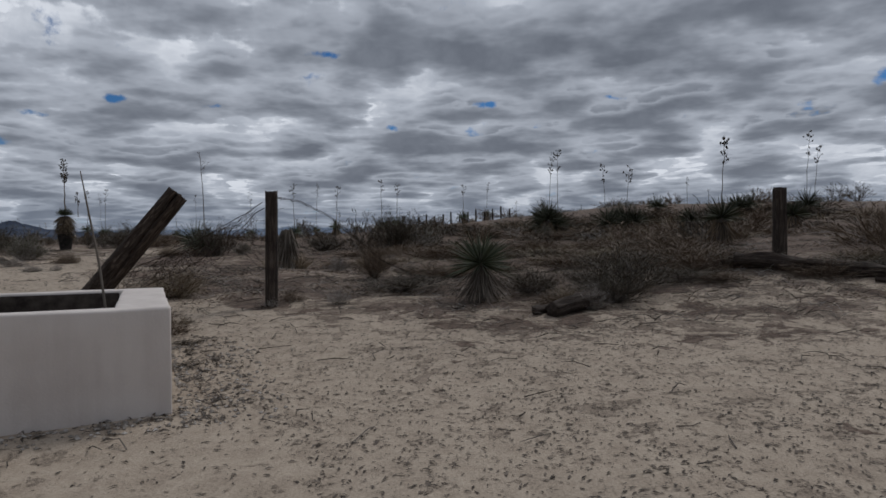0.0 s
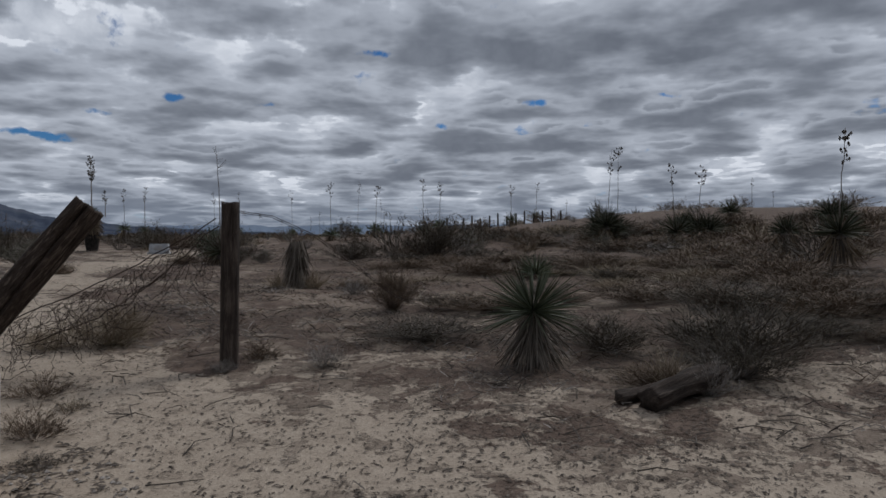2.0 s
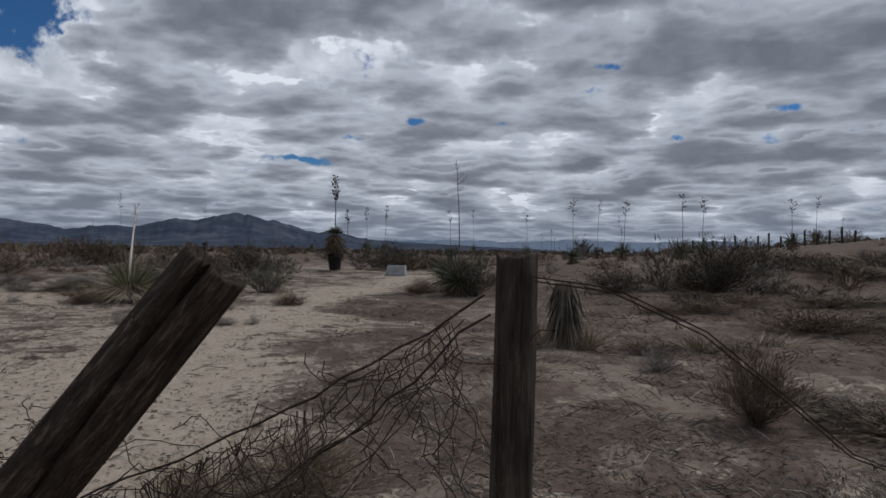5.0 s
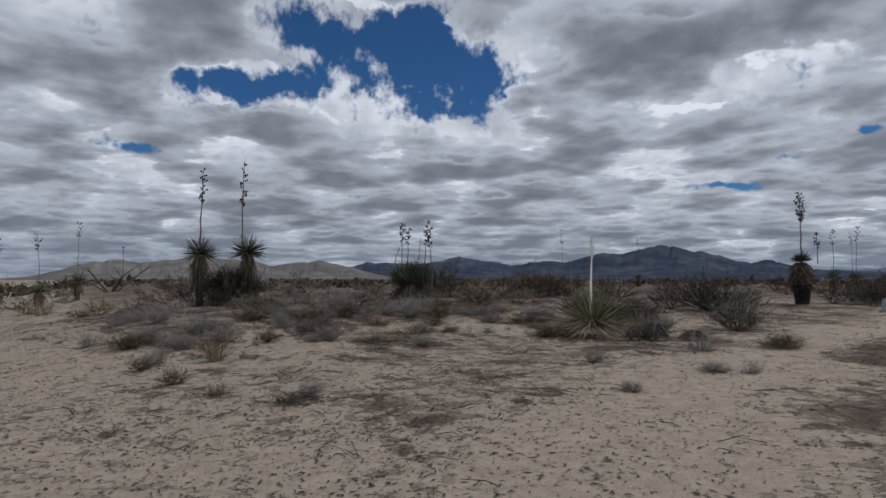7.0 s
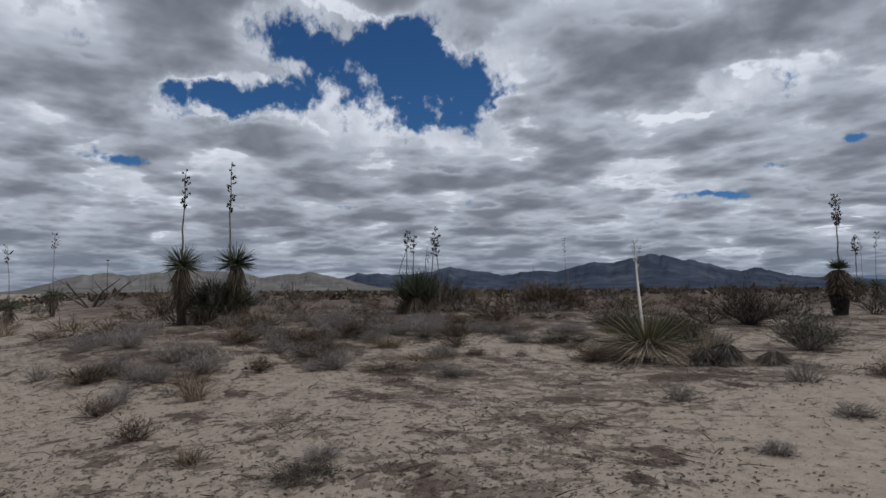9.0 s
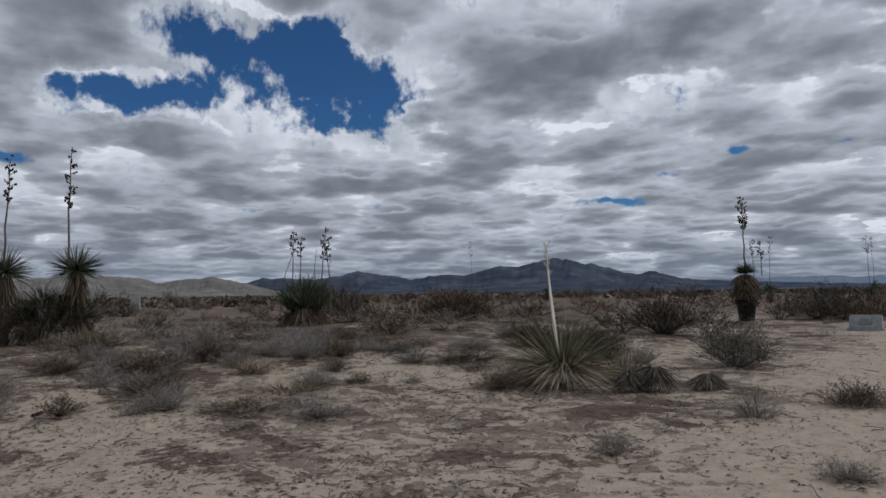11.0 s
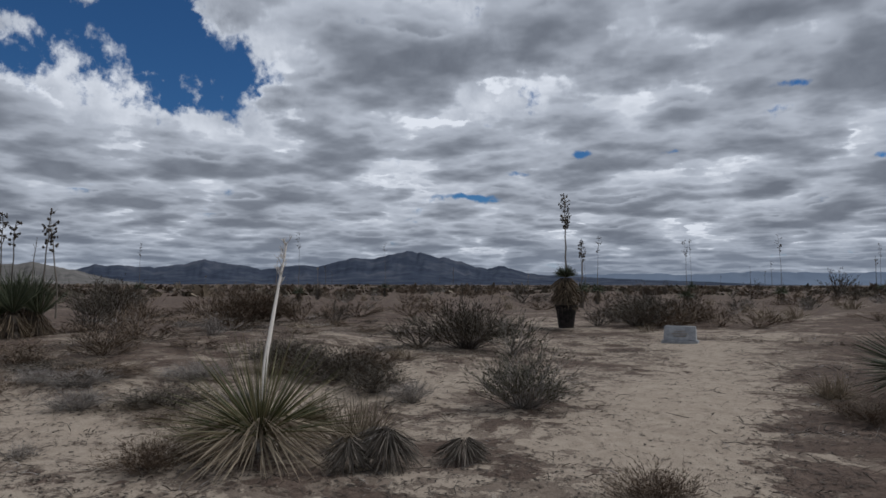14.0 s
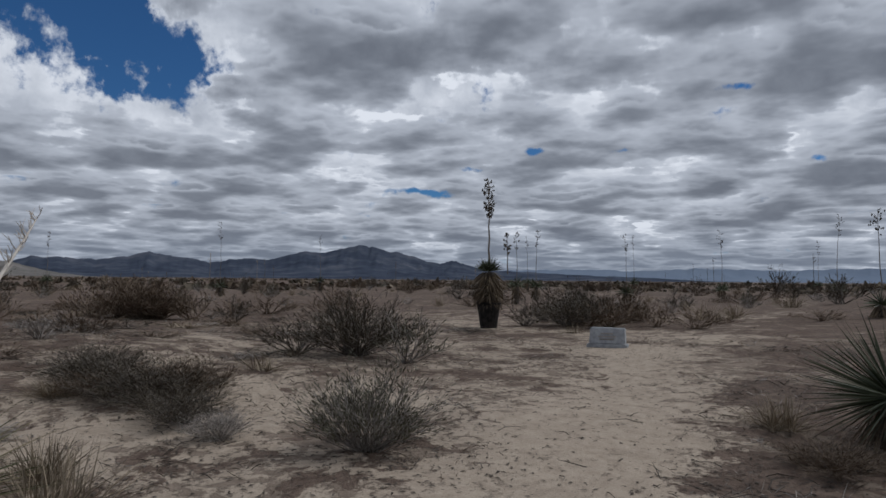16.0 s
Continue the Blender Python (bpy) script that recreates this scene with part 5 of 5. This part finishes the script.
# loose branch leaning by the gate post
s = Soup()
s.tube(sag((-1.75, 9.75, 1.62), (-1.40, 9.62, 1.45), 0.06, 6, 0.01, 3), [0.0045] * 7, 4)
s.tube(sag((-1.85, 9.95, 1.45), (-1.40, 9.66, 1.15), 0.05, 6, 0.01, 4), [0.005] * 7, 4)
tagged(new("hanging_twig", s.mesh("hanging_twig", M_TWIG)), "thin dark twig caught in the gate wire", "twig")

# ---- white trough ----
def trough():
    c, ux = Vector((-0.93, 5.70, 0)), Vector((-0.905, -0.425, 0)).normalized()
    uy = Vector((-ux.y * -1, ux.x * -1, 0))
    uy = Vector((ux.y, -ux.x, 0))
    L, D, top, low, rim, inner = 2.7, 2.05, 1.115, -0.15, 0.17, 0.62
    m = Matrix((( ux.x, uy.x, 0, c.x), (ux.y, uy.y, 0, c.y), (0, 0, 1, 0), (0, 0, 0, 1)))
    t = thing("trough", m, "cream stucco trough with thick worn rim", "trough")
    bm = bmesh.new()
    end = 0.34

    def ring(x0, y0, x1, y1, z):
        return [bm.verts.new(p) for p in ((x0, y0, z), (x1, y0, z), (x1, y1, z), (x0, y1, z))]
    o0, o1 = ring(0, 0, L, D, low), ring(0, 0, L, D, top)
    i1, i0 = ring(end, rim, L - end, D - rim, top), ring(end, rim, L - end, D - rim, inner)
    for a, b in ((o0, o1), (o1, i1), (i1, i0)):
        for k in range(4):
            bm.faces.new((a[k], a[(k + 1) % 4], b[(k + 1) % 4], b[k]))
    # inner walls take the same dark brown as the soil bed
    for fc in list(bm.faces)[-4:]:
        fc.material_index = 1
    bm.faces.new(i0)
    bm.faces.new(o0[::-1])
    bmesh.ops.recalc_face_normals(bm, faces=bm.faces)
    es = [e for e in bm.edges if all(v.co.z > top - 0.01 for v in e.verts) or abs(e.verts[0].co.z - e.verts[1].co.z) > 0.3]
    bmesh.ops.bevel(bm, geom=es, offset=0.022, segments=3, affect="EDGES", profile=0.6)
    bmesh.ops.subdivide_edges(bm, edges=[e for e in bm.edges if e.calc_length() > 0.25], cuts=7, use_grid_fill=True)
    for v in bm.verts:
        k = Vector((v.co.x * 2.1, v.co.y * 2.1, v.co.z * 2.1))
        v.co += 0.010 * noise.noise_vector(k) + 0.004 * noise.noise_vector(k * 4)
    me = bpy.data.meshes.new("trough_body")
    bm.to_mesh(me)
    bm.free()
    me.materials.append(M_STUCCO)
    me.materials.append(M_TROUGH_INSIDE)
    me.polygons.foreach_set("use_smooth", [True] * len(me.polygons))
    part("trough_body", me, t)
    g = bmesh.new()
    bmesh.ops.create_grid(g, x_segments=24, y_segments=18, size=0.5)
    for v in g.verts:
        v.co = Vector((end - 0.01 + (v.co.x + 0.5) * (L - 2 * end + 0.02), rim - 0.01 + (v.co.y + 0.5) * (D - 2 * rim + 0.02), inner + 0.03 + 0.05 * noise.noise(Vector((v.co.x * 9, v.co.y * 9, 2)))))
    ge = bpy.data.meshes.new("soil")
    g.to_mesh(ge)
    g.free()
    ge.materials.append(M_TROUGH_INSIDE)
    part("soil", ge, t, "dark dry soil and litter")
    return t, m


TROUGH, TM = trough()
base = Vector((-1.98, 6.95, 0.62))
s = Soup()
s.tube([base, base + Vector((-0.05, 0.0, 0.38)), base + Vector((-0.10, 0.01, 0.75)), base + Vector((-0.17, 0.0, 1.15)), base + Vector((-0.22, -0.03, 1.52))], [0.012, 0.011, 0.010, 0.008, 0.004], 6)
tagged(new("dry_stalk", s.mesh("dry_stalk", M_STALK)), "thin dry grey stalk standing in the trough", "dry stalk")

# ---- gravestones ----
def gravestone(x, y, w, d, h, turn, label):
    t = thing("gravestone", at(x, y, turn), label, "gravestone")
    for nm, (a, b, z0, z1, slope) in (("plinth", (w * 1.12, d * 1.3, -0.1, h * 0.18, 0)), ("headstone", (w, d, h * 0.18, h, 0.10))):
        bm = bmesh.new()
        bmesh.ops.create_cube(bm, size=1.0)
        for v in bm.verts:
            top = v.co.z > 0
            v.co = Vector((v.co.x * a * (0.96 if top and slope else 1), v.co.y * b * (0.7 if top and slope else 1) + (0.04 if top and slope else 0), z1 if top else z0))
        bmesh.ops.bevel(bm, geom=list(bm.edges), offset=0.018, segments=2, affect="EDGES")
        me = bpy.data.meshes.new(nm)
        bm.to_mesh(me)
        bm.free()
        me.materials.append(M_STONE)
        part(nm, me, t)
    bm = bmesh.new()
    for k, (zz, ww) in enumerate(((0.72, 0.34), (0.56, 0.5), (0.42, 0.4))):
        bmesh.ops.create_cube(bm, size=1.0, matrix=Matrix.Translation((0, -d * 0.5 * (1 - 0.18 * zz) - 0.003 + 0.018 * zz, h * zz)) @ Matrix.Diagonal((w * ww, 0.012, h * 0.055, 1)))
    me = bpy.data.meshes.new("inscription")
    bm.to_mesh(me)
    bm.free()
    me.materials.append(M_GREYTWIG)
    part("inscription", me, t, "faint worn lettering")


gravestone(-13.35, 30.7, 0.78, 0.3, 0.42, radians(12), "low grey granite gravestone on bare sand")
gravestone(-58.0, 23.0, 0.65, 0.3, 0.85, radians(60), "small pale gravestone far across the plain")

# ---- dead tree on the plain ----
t = thing("dead_tree", at(-52.0, 11.2), "bare black dead tree with forked limbs", "dead tree")
s = Soup()
for k in range(5):
    a = k * 1.3 + 0.3
    p = Vector((0.2 * math.cos(a), 0.2 * math.sin(a), -0.1))
    q = p + Vector((math.cos(a) * 1.2, math.sin(a) * 1.6, 1.1 + 0.3 * math.sin(k * 2.0)))
    e = q + Vector((math.cos(a + 0.6) * 0.8, math.sin(a + 0.6) * 1.2, 0.5 + 0.3 * math.cos(k)))
    s.tube([p, q, e], [0.07, 0.045, 0.018], 5)
    s.tube([q, q + Vector((math.cos(a - 0.9) * 0.6, math.sin(a - 0.9) * 0.9, 0.6))], [0.03, 0.012], 4)
part("limb", s.mesh("limb", M_POD), t)


# ---- litter on the sand ----
def scatter(count, box, seed, weight):
    """Places in the box, kept where a weight between 0 and 1 allows."""
    g = np.random.default_rng(seed)
    x = g.uniform(box[0], box[1], count)
    y = g.uniform(box[2], box[3], count)
    keep = g.random(count) < weight(x, y)
    return x[keep], y[keep]


def ground_top(x, y):
    W = wildness(x, y)
    near = np.clip(1 - np.hypot(x + 5, y - 14) / 90, 0, 1)
    return ground_z(x, y) + near * (0.10 * (value_noise(x * 0.35, y * 0.35, 1) - 0.5) + (0.02 + 0.05 * W) * (value_noise(x * 1.4, y * 1.4, 2) - 0.5) + (0.02 + 0.022 * W) * (value_noise(x * 3.6, y * 3.6, 3) - 0.5))


def flakes(name, label, mat, xs, ys, size, seed, curl=0.35):
    """Small bent flakes lying about, in one mesh."""
    g = np.random.default_rng(seed)
    n = len(xs)
    zs = ground_top(xs, ys)
    a = g.uniform(0, 2 * np.pi, n)
    L = size[0] + (size[1] - size[0]) * g.random(n) ** 2
    Wd = L * g.uniform(0.16, 0.36, n)
    ca, sa = np.cos(a), np.sin(a)
    lift = curl * L * g.uniform(0.1, 1.0, n)
    V = np.empty((n, 4, 3))
    for k, (u, w, h) in enumerate(((-0.5, 0.0, 0.1), (0.0, 0.5, 1.0), (0.5, 0.0, 0.2), (0.05, -0.5, 0.6))):
        V[:, k, 0] = xs + ca * L * u - sa * Wd * w
        V[:, k, 1] = ys + sa * L * u + ca * Wd * w
        V[:, k, 2] = zs + 0.004 + lift * h
    idx = np.arange(n)[:, None] * 4
    F = np.concatenate([idx + np.array([0, 1, 3]), idx + np.array([1, 2, 3])], 1).reshape(-1, 3)
    m = bpy.data.meshes.new(name)
    m.from_pydata(V.reshape(-1, 3).tolist(), [], F.tolist())
    m.materials.append(mat)
    tagged(new(name, m), label, "litter", kind="stuff")


def litter_weight(x, y):
    patch = value_noise(x * 0.9, y * 0.9, 41) * 0.6 + value_noise(x * 2.6, y * 2.6, 42) * 0.4
    w = 0.25 + 0.75 * wildness(x, y)
    return np.clip((patch - 0.36) * 2.8, 0, 1) * np.clip(w, 0.1, 1) * 0.85 * np.clip(wildness(x, y) * 2.2 + 0.25, 0, 1) + 0.012


x, y = scatter(290000, (-4.5, 8.5, 0.5, 13), 51, lambda x, y: np.clip(litter_weight(x, y) + 0.27, 0, 1) * np.where(track_distance(x, y) < 0.7, 0.35, 1.0))
flakes("leaf_litter", "dark dry leaf litter scattered over sand", M_LITTER, x, y, (0.016, 0.062), 52, 0.18)
x, y = scatter(330000, (-24, -3, 7, 32), 53, lambda x, y: np.clip(litter_weight(x, y) + np.where(y < 13.5, 0.34, 0.15), 0, 1))
flakes("leaf_litter", "brown plant litter in drifts on the desert floor", M_LITTER, x, y, (0.018, 0.085), 54, 0.20)
g = np.random.default_rng(55)
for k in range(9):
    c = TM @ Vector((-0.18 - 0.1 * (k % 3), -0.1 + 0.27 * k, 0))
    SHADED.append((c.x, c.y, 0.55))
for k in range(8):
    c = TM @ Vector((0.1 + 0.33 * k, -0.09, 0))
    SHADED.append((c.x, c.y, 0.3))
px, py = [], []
# flakes under each shrub: fallen litter, and a dark mat standing in for shade
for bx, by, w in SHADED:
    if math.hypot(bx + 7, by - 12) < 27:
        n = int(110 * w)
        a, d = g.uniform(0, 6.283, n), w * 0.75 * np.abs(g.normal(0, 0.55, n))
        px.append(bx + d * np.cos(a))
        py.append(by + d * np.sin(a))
flakes("leaf_litter", "dead leaves and twigs below the shrubs, a dark mat for shade", M_LITTER, np.concatenate(px), np.concatenate(py), (0.03, 0.10), 56)


def dead_tufts():
    """Ankle-high dead tufts among the litter, too many to count."""
    r = random.Random(71)
    for mat, count, seed in ((M_TWIG, 1500, 1), (M_BROWN, 1500, 2), (M_GREYTWIG, 1100, 3)):
        s = Soup()
        for i in range(count * 3):
            x, y = (r.uniform(-3.5, 12), r.uniform(8.3, 30)) if i % 5 < 3 else (r.uniform(-30, -3), r.uniform(8.3, 34))
            if r.random() > float(wildness(x, y)) * 1.1 * float(value_noise(np.float64(x * 0.9), np.float64(y * 0.9), 41) > 0.4):
                continue
            z = float(ground_top(np.float64(x), np.float64(y)))
            h, w = r.uniform(0.05, 0.15), r.uniform(0.15, 0.5)
            for j in range(11):
                a, e = r.uniform(0, 6.28), radians(r.uniform(3, 42))
                b = (x + r.uniform(-w, w) * 0.5, y + r.uniform(-w, w) * 0.5, z - 0.01)
                s.blade(b, (math.cos(a) * math.cos(e), math.sin(a) * math.cos(e), math.sin(e)), h * r.uniform(0.7, 1.8), 0.007, r.uniform(0, 0.8), 2, r.uniform(0.2, 2.9))
        tagged(new("dead_tufts", s.mesh("dead_tufts", mat)), "ankle-high dead weeds and twigs over the ground", "weeds", kind="stuff")


dead_tufts()


def loose_twigs():
    r = random.Random(61)
    s = Soup()
    for i in range(2600):
        x, y = (r.uniform(-3, 7), r.uniform(2.5, 13)) if i < 900 else (r.uniform(-22, -2), r.uniform(7, 27))
        if r.random() > 0.25 + 0.75 * float(litter_weight(np.float64(x), np.float64(y))):
            continue
        z = float(ground_top(np.float64(x), np.float64(y)))
        a, L = r.uniform(0, 6.28), r.uniform(0.08, 0.34)
        p = Vector((x, y, z + 0.008))
        q = p + Vector((math.cos(a) * L, math.sin(a) * L, r.uniform(0.0, 0.04)))
        b = p.lerp(q, 0.5) + Vector((r.uniform(-0.05, 0.05), r.uniform(-0.05, 0.05), r.uniform(0.0, 0.03)))
        s.tube([p, b, q], [0.005, 0.004, 0.002], 3, False)
    tagged(new("loose_twigs", s.mesh("loose_twigs", M_TWIG)), "broken dry twigs strewn on the sand", "twigs", kind="stuff")
    s = Soup()
    for i in range(700):
        k, q = r.uniform(0, 2.2), r.uniform(0.0, 1.0) ** 2 * 0.7
        p = TM @ Vector((-0.05 - q, -0.3 + k, 0)) if i < 420 else TM @ Vector((r.uniform(0, 2.4), -0.05 - q * 0.35, 0))
        z = float(ground_top(np.float64(p.x), np.float64(p.y)))
        s.blob((p.x, p.y, z + 0.004), r.uniform(0.008, 0.024), r, 0.6)
    tagged(new("pebbles", s.mesh("pebbles", M_PEBBLE)), "pale pebbles along the foot of the trough", "pebbles", kind="stuff")


loose_twigs()
